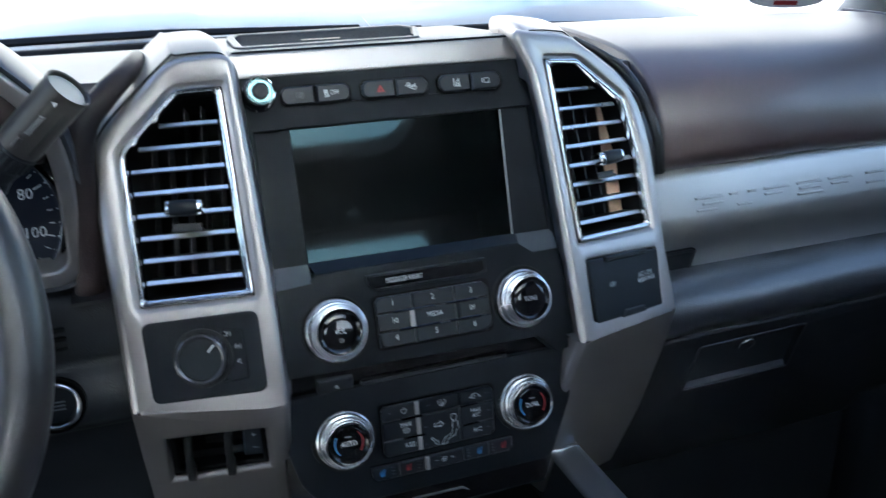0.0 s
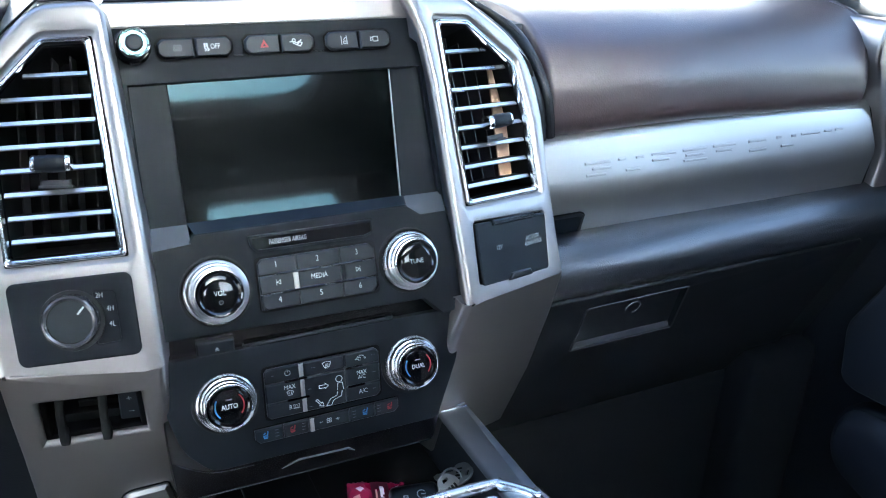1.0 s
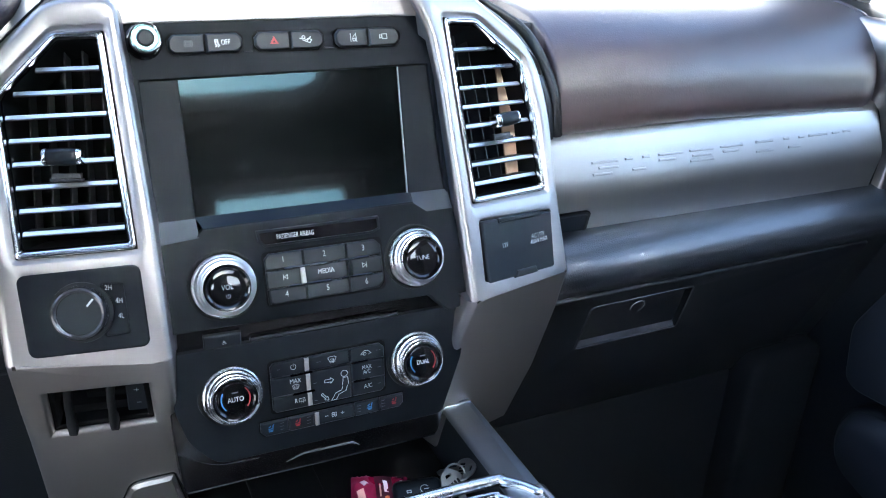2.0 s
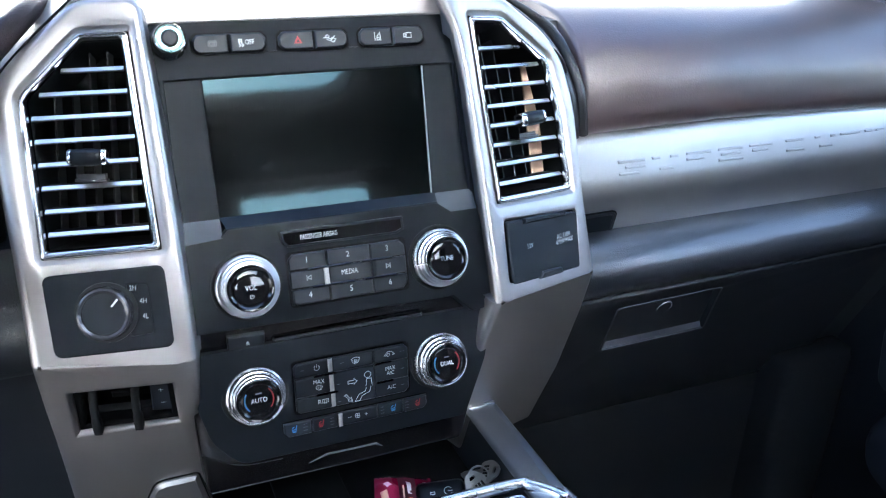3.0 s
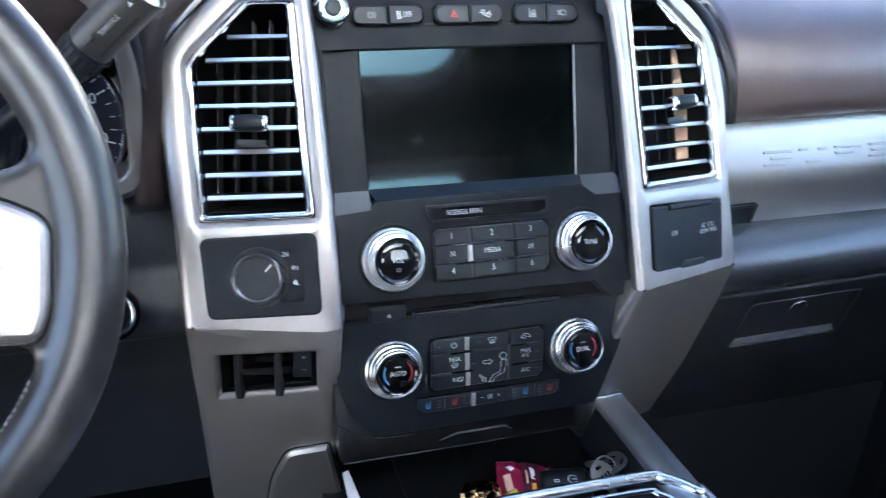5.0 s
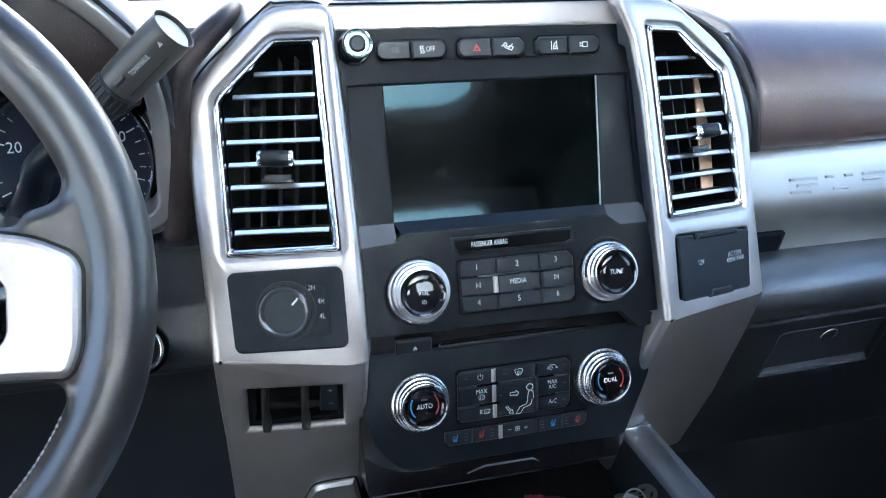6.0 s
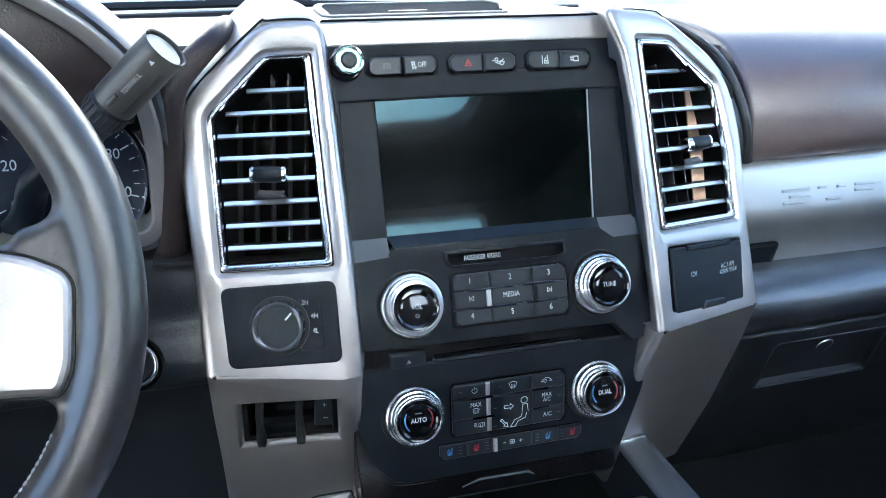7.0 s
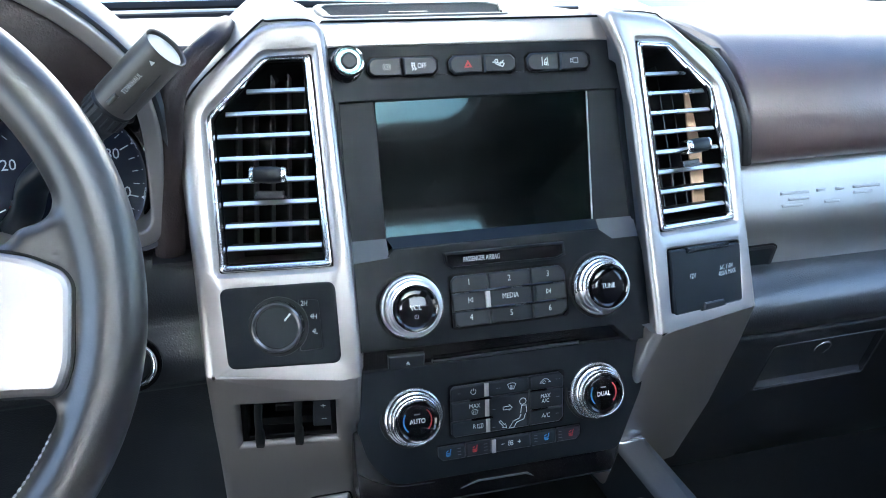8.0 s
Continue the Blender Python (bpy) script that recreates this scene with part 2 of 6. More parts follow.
def block(F, pts, h0, h1, chamfer=0.0, bm=None):
    """A solid piece with that outline between two heights over a face, its front rim bevelled."""
    bm = bm or bmesh.new()
    inner = offset(pts, -chamfer) if chamfer else pts
    base = ring_verts(bm, F, pts, h0)
    last = base
    if chamfer:
        nxt = ring_verts(bm, F, pts, h1 - chamfer)
        bridge(bm, last, nxt)
        last = nxt
    top = ring_verts(bm, F, inner, h1)
    bridge(bm, last, top)
    bm.faces.new(top)
    bm.faces.new(base[::-1])
    return bm


def rect(x0, x1, y0, y1):
    return [(x0, y0), (x1, y0), (x1, y1), (x0, y1)]


def circle(cx, cy, r, n=32):
    return [(cx + r * math.cos(2 * math.pi * i / n), cy + r * math.sin(2 * math.pi * i / n)) for i in range(n)]


def lathe(F, at, profile, n=40, bm=None):
    """A turned piece on a face, from (radius, height) pairs; it closes where the radius is 0."""
    bm = bm or bmesh.new()
    last = None
    for r, h in profile:
        if r < 1e-6:
            row = [bm.verts.new(F @ Vector((at[0], at[1], h)))]
        else:
            row = ring_verts(bm, F, circle(at[0], at[1], r, n), h)
        if last is not None:
            if len(row) == 1 and len(last) > 1:
                for i in range(n):
                    bm.faces.new((last[i - 1], last[i], row[0]))
            elif len(last) == 1 and len(row) > 1:
                for i in range(n):
                    bm.faces.new((row[i - 1], row[i], last[0]))
            else:
                bridge(bm, last, row)
        last = row
    return bm


def sweep_x(profile, stations, bm=None, caps=True):
    """A closed (y, z) profile carried along x. stations: (x, dy, dz, scale about the profile's middle)."""
    bm = bm or bmesh.new()
    cy = sum(p[0] for p in profile) / len(profile)
    cz = sum(p[1] for p in profile) / len(profile)
    rows = [[bm.verts.new((x, cy + (y - cy) * s + dy, cz + (z - cz) * s + dz)) for y, z in profile] for x, dy, dz, s in stations]
    for a, b in zip(rows, rows[1:]):
        bridge(bm, a, b)
    if caps:
        bm.faces.new(rows[0])
        bm.faces.new(rows[-1])
    return bm


def smooth_curve(pts, n=6, closed=False):
    """A finer line through the points (Catmull-Rom)."""
    k, out = len(pts), []
    pts = [Vector(p) for p in pts]
    for i in range(k if closed else k - 1):
        if closed:
            a, b, c, d = pts[i - 1], pts[i], pts[(i + 1) % k], pts[(i + 2) % k]
        else:
            a, b, c, d = pts[max(i - 1, 0)], pts[i], pts[i + 1], pts[min(i + 2, k - 1)]
        for j in range(n):
            t = j / n
            out.append(0.5 * (2 * b + (c - a) * t + (2 * a - 5 * b + 4 * c - d) * t * t + (3 * b - a - 3 * c + d) * t ** 3))
    if not closed:
        out.append(pts[-1])
    return out


def tube(path, radii, n=12, bm=None, caps=True, flat=1.0, closed=False):
    """A rounded bar along a line of places; radii: one, or one for each."""
    bm = bm or bmesh.new()
    path = [Vector(p) for p in path]
    k, rows, side = len(path), [], None
    for i, p in enumerate(path):
        if closed:
            d = (path[(i + 1) % k] - path[i - 1]).normalized()
        else:
            d = (path[min(i + 1, k - 1)] - path[max(i - 1, 0)]).normalized()
        if side is None:
            side = d.orthogonal().normalized()
        side = (side - d * side.dot(d)).normalized()
        up = d.cross(side)
        r = radii[i] if isinstance(radii, (list, tuple)) else radii
        rows.append([bm.verts.new(p + side * (r * math.cos(a)) + up * (r * flat * math.sin(a))) for a in (2 * math.pi * j / n for j in range(n))])
    for a, b in zip(rows, rows[1:]):
        bridge(bm, a, b)
    if closed:
        bridge(bm, rows[-1], rows[0])
    elif caps:
        bm.faces.new(rows[0])
        bm.faces.new(rows[-1])
    return bm


def box(x0, x1, y0, y1, z0, z1, bevel=0.0, bm=None):
    bm = bm or bmesh.new()
    made = bmesh.ops.create_cube(bm, size=1.0, matrix=Matrix.LocRotScale(((x0 + x1) / 2, (y0 + y1) / 2, (z0 + z1) / 2), None, (x1 - x0, y1 - y0, z1 - z0)))
    if bevel:
        bmesh.ops.bevel(bm, geom=list({e for v in made["verts"] for e in v.link_edges}), offset=bevel, segments=3, profile=0.5, affect="EDGES")
    return bm


def strokes(F, lines, width, h, bm=None):
    """Flat printed strokes on a face, from lines of (x, y), a hair thick."""
    bm = bm or bmesh.new()
    for line in lines:
        for a, b in zip(line, line[1:]):
            a, b = Vector(a), Vector(b)
            d = (b - a).normalized() * width / 2
            s = Vector((-d.y, d.x))
            bm.faces.new(ring_verts(bm, F, [a - d - s, b + d - s, b + d + s, a - d + s], h))
    return bm


def letters(F, at, text, size, h, squeeze=1.0, turn=0.0):
    """Printed words on a face, centred at a place."""
    cu = bpy.data.curves.new("words", "FONT")
    cu.body, cu.size, cu.align_x, cu.align_y, cu.resolution_u = text, size, "CENTER", "CENTER", 2
    cu.space_line = 0.85
    ob = bpy.data.objects.new("words", cu)
    me = bpy.data.meshes.new_from_object(ob)
    bm = bmesh.new()
    bm.from_mesh(me)
    bm.transform(F @ Matrix.Translation((at[0], at[1], h)) @ Matrix.Rotation(radians(turn), 4, "Z") @ Matrix.Diagonal((squeeze, 1, 1, 1)))
    bpy.data.objects.remove(ob)
    bpy.data.curves.remove(cu)
    bpy.data.meshes.remove(me)
    return bm


# ---- the faces of the centre stack ----
FB = plane_frame((0, -0.012, 0.68), 0.36)             # upper bezel
FS = plane_frame((0, 0.0, 0.70), 0.362)               # screen
FM = plane_frame((0, -0.019, 0.682), 0.36)            # audio panel
FH = plane_frame((0, -0.040, 0.595), 0.147)           # climate panel
FVL = plane_frame((-0.145, -0.032, 0.694), 0.40, -0.25)
FVR = plane_frame((0.145, -0.032, 0.694), 0.40, 0.25)
FLL = plane_frame((-0.145, -0.0650, 0.6115), -0.36, -0.25)
FLR = plane_frame((0.145, -0.0650, 0.6115), -0.36, 0.25)

# ---- setting ----
CAB = 0.86
ROOF = 1.40
solid("floor", box(-CAB, CAB, -1.9, 0.62, -0.05, 0.0), CARPET, "black carpeted cab floor", "floor", "structure")
solid("ground", box(-2500, 2500, -2500, 2500, -1.10, -1.0), CONCRETE, "pale sunlit concrete ground around the truck", "ground", "structure", smooth=0)
FROOF = Matrix(((1, 0, 0, 0), (0, 1, 0, 0), (0, 0, -1, ROOF), (0, 0, 0, 1)))
bm = plate(FROOF, rect(-CAB, CAB, -1.9, -0.12), [rounded(rect(-0.455, 0.455, -1.345, -0.55), 0.09)], 0.0, 0.05)
solid("ceiling", bm, HEADLINER, "dark grey cloth headliner with a roof opening", "ceiling", "structure")
bm = box(-0.48, 0.48, -1.37, -0.53, ROOF + 0.052, ROOF + 0.058)
solid("window_roof", bm, TINTED, "green-tinted glass roof panel", "window", "structure", smooth=0)
for side, name in ((-1, "wall_left"), (1, "wall_right")):
    FW = Matrix(((0, 0, -side, side * CAB), (1, 0, 0, 0), (0, 1, 0, 0), (0, 0, 0, 1)))
    sill = [(-0.74, 0.86), (-0.26, 0.86), (-0.12, 0.74)] if side > 0 else [(-0.72, 0.30), (-0.10, 0.30), (0.02, 0.42), (0.08, 0.74)]
    front = sill + [ (0.22, 0.74), (0.23, 0.82), (0.18, 0.92), (-0.20, 1.31), (sill[0][0], 1.31)]
    bm = plate(FW, [(-1.9, 0), (0.62, 0), (0.62, 0.78), (0.40, 0.79), (-0.22, ROOF + 0.05), (-1.9, ROOF + 0.05)],
               [rounded(front, 0.04)], 0.0, 0.06)
    solid(name, bm, BLACK, "dark cab side with its doorway open" if side < 0 else "dark cab side with a window opening", "wall", "structure")
    if side < 0:
        continue
    w = solid("window_side", box(side * CAB + side * 0.03 - 0.002, side * CAB + side * 0.03 + 0.002, -0.76, 0.26, 0.71, 1.33), GLASS, "clear side window glass", "window", "structure", smooth=0)
    w.visible_shadow = False
FR = Matrix(((1, 0, 0, 0), (0, 0, 1, -1.9), (0, 1, 0, 0), (0, 0, 0, 1)))
bm = plate(FR, rect(-CAB, CAB, 0, ROOF + 0.05), [rounded(rect(a, b, 1.10, 1.357), 0.03) for a, b in ((-0.675, -0.240), (0.240, 0.675))], 0.0, 0.05)
solid("wall_rear", bm, BLACK, "dark rear cab wall with two window openings", "wall", "structure")
ob = solid("window_rear", box(-0.70, 0.70, -1.928, -1.922, 1.08, 1.38), GLASS, "clear rear window glass", "window", "structure", smooth=0)
ob.visible_shadow = False
# windscreen between cowl and header
bm = bmesh.new()
foot = [(-0.82, 0.40), (-0.66, 0.505), (-0.40, 0.585), (0, 0.62), (0.40, 0.585), (0.66, 0.505), (0.82, 0.40)]
head = [(-0.72, -0.20), (-0.55, -0.165), (-0.34, -0.135), (0, -0.12), (0.34, -0.135), (0.55, -0.165), (0.72, -0.20)]
low = [bm.verts.new((x, y, 0.795)) for x, y in foot]
high = [bm.verts.new((x, y, ROOF)) for x, y in head]
for i in range(6):
    bm.faces.new((low[i], low[i + 1], high[i + 1], high[i]))
bmesh.ops.solidify(bm, geom=bm.faces[:], thickness=0.005)
ob = solid("windscreen", bm, GLASS, "clear curved windscreen glass", "window", "structure", smooth=40)
ob.visible_shadow = False
bm = bmesh.new()
for s in (-1, 1):
    tube([(s * 0.865, 0.43, 0.75), (s * 0.815, 0.12, 1.07), (s * 0.765, -0.20, ROOF)], 0.038, 12, bm)
solid("wall_pillar", bm, PILLARTRIM, "grey trimmed windscreen pillars", "pillar", "structure")
solid("wall_front", box(-CAB, CAB, 0.62, 0.66, -0.05, 0.79), DULL, "dark bulkhead below the windscreen", "wall", "structure")

# outside, over the bonnet
bm = sweep_x([(0.66, 0.80), (0.80, 0.825), (1.2, 0.80), (1.75, 0.735), (1.85, 0.65), (1.85, 0.2), (0.66, 0.2)],
             [(-0.85, 0, -0.06, 1), (-0.5, 0, -0.030, 1), (-0.385, 0, -0.020, 1), (-0.25, 0, -0.006, 1), (-0.095, 0, -0.005, 1), (-0.08, 0, -0.011, 1), (0.18, 0, -0.018, 1), (0.19, 0, -0.027, 1), (0.33, 0, -0.026, 1), (0.46, 0, -0.016, 1), (0.50, 0, -0.005, 1), (0.70, 0, -0.006, 1), (0.85, 0, -0.04, 1)])
solid("bonnet", bm, HOODPAINT, "blue painted truck bonnet beyond the windscreen", "bonnet", smooth=40)

# white wall added ahead to brighten reflections, with tan rails before it
BOUNCE = material("white bounce wall", (0.74, 0.73, 0.71), 0.9, grain=0.08, grain_scale=4.0, wear=0.05)
TANPAINT = material("tan painted steel", (0.52, 0.40, 0.26), 0.6, grain=0.1, grain_scale=6.0)
backdrop = thing("building", (0, 15, -1.0), "plain white wall added ahead to brighten reflections on the dash", "building")
part("wall", box(-26, 26, 14.0, 16.0, -1.0, 10.5), BOUNCE, backdrop)
for x in (2.1, 7.0):
    part("loading_rail", box(x, x + 1.5, 13.9, 13.99, -0.56, -0.46), TANPAINT, backdrop, "tan painted rail")
    part("loading_post", box(x + 1.40, x + 1.5, 13.9, 13.99, -1.0, -0.561), TANPAINT, backdrop, "tan painted post")

# ---- dashboard ----
dash = thing("dashboard", (0, 0.3, 0.0), "dark brown leather and black vinyl truck dashboard with brushed trim", "dashboard")
top_profile = [(0.10, 0.846), (0.20, 0.846), (0.35, 0.838), (0.60, 0.805), (0.61, 0.70), (0.10, 0.70), (0.09, 0.80)]
part("top_panel", sweep_x(top_profile, [(-0.80, 0, 0, 1), (0.20, 0, 0, 1), (0.25, 0, -0.016, 1), (0.80, 0, -0.022, 1)]), DASHTOP, dash, "matt grey dash top")


def flare(p):
    """The pad's outer end leans outwards above its middle."""
    if p.x > 0.68:
        t = min(1.0, max(0.0, (p.z - 0.782) / 0.030))
        p.x += (-0.018 + 0.032 * t) * min(1.0, (p.x - 0.68) / 0.05)


pad = smooth_curve([(0.060, 0.7265), (0.046, 0.7285), (0.0355, 0.7400), (0.0345, 0.760), (0.041, 0.788), (0.066, 0.817), (0.100, 0.8345), (0.14, 0.8425), (0.20, 0.8465), (0.265, 0.8480), (0.34, 0.842), (0.46, 0.826)], 4)
pad = [(p.x, p.y) for p in [Vector((q[0], q[1])) for q in pad]] + [(0.46, 0.74)]
bm = sweep_x(pad, [(0.2710, 0.003, -0.002, 0.985), (0.2735, 0.001, -0.0005, 0.996), (0.2770, 0, 0, 1), (0.46, 0, -0.0015, 1), (0.72, 0, -0.006, 1), (0.742, 0.0, -0.0065, 1), (0.748, 0.002, -0.007, 0.995), (0.751, 0.006, -0.009, 0.98)])
for v in bm.verts:
    flare(v.co)
    if v.co.z < 0.75:
        v.co.z -= 0.0045 * max(0.0, 0.46 - v.co.x) / 0.19
part("upper_pad", bm, BROWN, dash, "stitched dark brown leather pad", 45)
trim = [(0.060, 0.7280), (0.0505, 0.7280), (0.0480, 0.7272), (0.0412, 0.7200), (0.0402, 0.7180), (0.0265, 0.6805), (0.0252, 0.6760), (0.0243, 0.6710), (0.0240, 0.6660), (0.0243, 0.6610), (0.0252, 0.6560), (0.0265, 0.6515), (0.0370, 0.616), (0.10, 0.616), (0.10, 0.728)]
bm = sweep_x(trim, [(0.225, 0, 0, 1), (0.46, 0, 0, 1), (0.750, 0, 0, 1), (0.757, 0.004, 0, 0.97)])
for v in bm.verts:
    if v.co.z > 0.70:
        v.co.z -= 0.0045 * max(0.0, 0.46 - v.co.x) / 0.19
    elif v.co.x > 0.70:
        v.co.x += 0.016 * (0.70 - v.co.z) / 0.085
part("trim_panel", bm, BRUSHED, dash, "brushed nickel trim panel with raised marks", 30)
lower = smooth_curve([(0.050, 0.618), (0.032, 0.6165), (0.014, 0.6105), (0.000, 0.6010), (-0.008, 0.590), (-0.0110, 0.578), (-0.008, 0.566), (0.004, 0.553), (0.014, 0.54)], 4)
lower = [(p.x, p.y) for p in lower] + [(0.03, 0.50), (0.075, 0.40), (0.12, 0.30), (0.30, 0.28), (0.30, 0.617)]
part("lower_panel", sweep_x(lower, [(0.225, 0, 0, 1), (0.5, 0, 0, 1), (0.80, 0, 0, 1)]), GRAINED, dash, "black grained vinyl lower dash", 45)
part("kick_panel", box(0.20, 0.79, 0.105, 0.16, 0.0, 0.335, 0.01), CARPET, dash, "black carpeted kick panel under the glove box")
# driver's side
knee = smooth_curve([(0.06, 0.690), (0.03, 0.688), (0.022, 0.66), (0.022, 0.635), (0.012, 0.622), (0.004, 0.605), (0.006, 0.585), (0.02, 0.572)], 4)
knee = [(p.x, p.y) for p in knee] + [(0.06, 0.50), (0.10, 0.35), (0.3, 0.3), (0.3, 0.69)]
part("knee_panel", sweep_x(knee, [(-0.80, 0, 0, 1), (-0.5, 0, 0, 1), (-0.225, 0, 0, 1)]), GRAINED_DIM, dash, "black grained knee panel", 45)

# ---- centre stack ----
stack = thing("center_stack", (0, 0.1, 0.35), "dark charcoal centre stack with touchscreen, knobs and keys between silver pillars", "center stack")
screen_hole = [(-0.1252, 0.8087), (0.1273, 0.8100), (0.1330, 0.690), (0.1330, 0.672), (-0.1265, 0.672), (-0.1262, 0.69)]
bezel = [(-0.1305, 0.8500), (0.1280, 0.8503), (0.1365, 0.690), (0.138, 0.665), (-0.1285, 0.665), (-0.129, 0.69)]
bm = plate(FB, onto(FB, bezel), [onto(FB, screen_hole)], 0.0, 0.05, 0.0014, 0.02, 0.0018)
part("bezel", bm, PANEL, stack, "charcoal upper bezel")
audio = [(-0.1272, 0.6863), (-0.0961, 0.6890), (-0.0898, 0.6945), (0.0940, 0.6953), (0.1070, 0.6861), (0.1321, 0.6863), (0.1379, 0.6547), (0.1455, 0.6190), (0.1300, 0.6010), (0.1190, 0.6000), (0.1020, 0.6155), (-0.1285, 0.6190)]
part("audio_panel", plate(FM, onto(FM, audio), [onto(FM, [(-0.0483, 0.6884), (0.0577, 0.6882), (0.0585, 0.6789), (0.0519, 0.6762), (-0.0430, 0.6767), (-0.0470, 0.6811)])], 0.0, 0.03, 0.0012, 0.002), PANEL, stack, "charcoal audio panel")
climate = [(-0.1300, 0.596), (0.1315, 0.596), (0.1362, 0.5640), (0.1352, 0.5475), (0.1130, 0.4905), (-0.0996, 0.4915), (-0.1212, 0.5158), (-0.1305, 0.5505)]
part("climate_panel", plate(FH, rounded(onto(FH, climate), [0.002, 0.002, 0.004, 0.008, 0.006, 0.01, 0.01, 0.01]), (), 0.0, 0.03, 0.0012), PANEL, stack, "charcoal climate panel")
bm = box(-0.1295, 0.152, -0.034, 0.05, 0.590, 0.622)
part("slot_band", bm, GLOSS, stack, "glossy black band round the disc slot")
part("touchscreen", block(FS, onto(FS, [(-0.0935, 0.680), (0.0930, 0.680), (0.0970, 0.808), (-0.0935, 0.808)]), -0.02, 0.0), SCREEN, stack, "switched-off glossy touchscreen")
bm = block(FS, onto(FS, [(-0.128, 0.672), (-0.094, 0.690), (-0.094, 0.812), (-0.128, 0.812)]), -0.02, 0.0006, 0.0006)
part("screen_border", bm, PANEL, stack)
bm = block(FS, onto(FS, [(0.0955, 0.690), (0.132, 0.672), (0.129, 0.812), (0.0985, 0.812)]), -0.02, 0.0006, 0.0006)
part("screen_border", bm, PANEL, stack)


LEG_CUT = [(-0.2295, 0.5825), (-0.1450, 0.5882), (-0.1418, 0.5322), (-0.2292, 0.5217)]


def pillar(side, F, FL, label):
    """One satin silver pillar of the stack: a vent above, a panel below, a lower leg that turns under at a crisp fold."""
    if side < 0:
        fold = [(-0.2409, 0.6115), (-0.1358, 0.6115)]
        up = [fold[1], (-0.1358, 0.6135), (-0.1352, 0.70), (-0.1377, 0.80), (-0.1400, 0.8680), (-0.1810, 0.8650), (-0.2306, 0.8185), (-0.2425, 0.7995), (-0.2443, 0.7637), (-0.2418, 0.690), (-0.2409, 0.6135), fold[0]]
        vent = [(-0.2302, 0.6883), (-0.1443, 0.6934), (-0.1463, 0.8484), (-0.1816, 0.8466), (-0.2250, 0.8066), (-0.2294, 0.8000)]
        panel = [(-0.2286, 0.6195), (-0.1458, 0.6242), (-0.1456, 0.6810), (-0.2299, 0.6755)]
        leg = [fold[1], fold[0], (-0.2409, 0.6095), (-0.2386, 0.550), (-0.2364, 0.510), (-0.2345, 0.460), (-0.2310, 0.360), (-0.2295, 0.30), (-0.130, 0.30), (-0.1325, 0.47), (-0.1358, 0.6095)]
        cut = LEG_CUT
    else:
        fold = [(0.1412, 0.6115), (0.2515, 0.6115)]
        up = [fold[1], (0.2515, 0.6135), (0.2480, 0.690), (0.2480, 0.765), (0.2385, 0.8040), (0.2215, 0.8272), (0.1690, 0.8645), (0.1120, 0.8730), (0.1265, 0.8440), (0.1327, 0.80), (0.1375, 0.70), (0.1412, 0.6135), fold[0]]
        vent = [(0.1480, 0.6941), (0.2372, 0.6902), (0.2352, 0.7560), (0.2245, 0.8090), (0.1742, 0.8477), (0.1381, 0.8509)]
        panel = [(0.1502, 0.6807), (0.2415, 0.6731), (0.2388, 0.6195), (0.1496, 0.6241)]
        leg = [fold[1], fold[0], (0.1412, 0.6095), (0.1320, 0.54), (0.1200, 0.43), (0.1500, 0.39), (0.2420, 0.39), (0.2550, 0.47), (0.2555, 0.56), (0.2515, 0.6095)]
        cut = None
    a, b = Vector(on(F, *fold[0])), Vector(on(F, *fold[1]))
    la, lb = Vector(on(FL, *fold[0])), Vector(on(FL, *fold[1]))

    back = Vector((0.22, 1, 0)).normalized() if side > 0 else None
    inward = -(F.col[2].to_3d() + FL.col[2].to_3d()).normalized()

    def near(p, u, v):
        d = (v - u).normalized()
        w = Vector(p) - u
        return abs(w.x * d.y - w.y * d.x) < 4e-4

    if side < 0:
        radii = [0, 0, 0.002, 0.002, 0.008, 0.012, 0.02, 0.012, 0.01, 0.002, 0, 0]
    else:
        radii = [0, 0, 0.002, 0.02, 0.02, 0.02, 0.012, 0.004, 0.01, 0.002, 0.002, 0, 0]
    # the outer edge of the left pillar is rounded more widely
    wide = (lambda p: 1.0 + 0.67 * min(1.0, max(0.0, (-0.06 - p[0]) / 0.03))) if side < 0 else None
    bm = plate(F, rounded(onto(F, up), radii), [rounded(offset(onto(F, vent), 0.0046), 0.006), rounded(onto(F, panel), 0.005)], 0.0, 0.07, 0.0055, 0.03, 0.0015, shaped=((0.0003, 0.0002), (0.0034, 0.0016), (0.0042, 0.0026), (0.0044, 0.03)), way=back, wide=wide, crisp=lambda p: near(p, a, b), hold=((a + b) / 2, (b - a).normalized(), inward))
    holes = [rounded(onto(FL, cut), 0.004)] if cut else []
    plate(FL, onto(FL, leg), holes, 0.0, 0.07 if side < 0 else 0.013, 0.0055 if side < 0 else 0.0075, 0.009, 0.005, bm=bm, way=Vector((0, 1, 0)) if side > 0 else None, wide=wide, crisp=lambda p: near(p, la, lb), hold=((la + lb) / 2, (lb - la).normalized(), inward))
    # a soft round along the fold
    bmesh.ops.remove_doubles(bm, verts=bm.verts[:], dist=1e-6)
    wa, wb = F @ Vector((a.x, a.y, 0)), F @ Vector((b.x, b.y, 0))
    d = (wb - wa).normalized()
    row = [e for e in bm.edges if all((v.co - wa).cross(d).length < 5e-4 for v in e.verts)]
    inside = {f for e in row for f in e.link_faces if any(min(abs((F.inverted() @ v.co).z), abs((FL.inverted() @ v.co).z)) > 3e-4 for v in f.verts)}
    bmesh.ops.delete(bm, geom=list(inside), context="FACES_ONLY")
    row = [e for e in row if e.is_valid and len(e.link_faces) == 2]
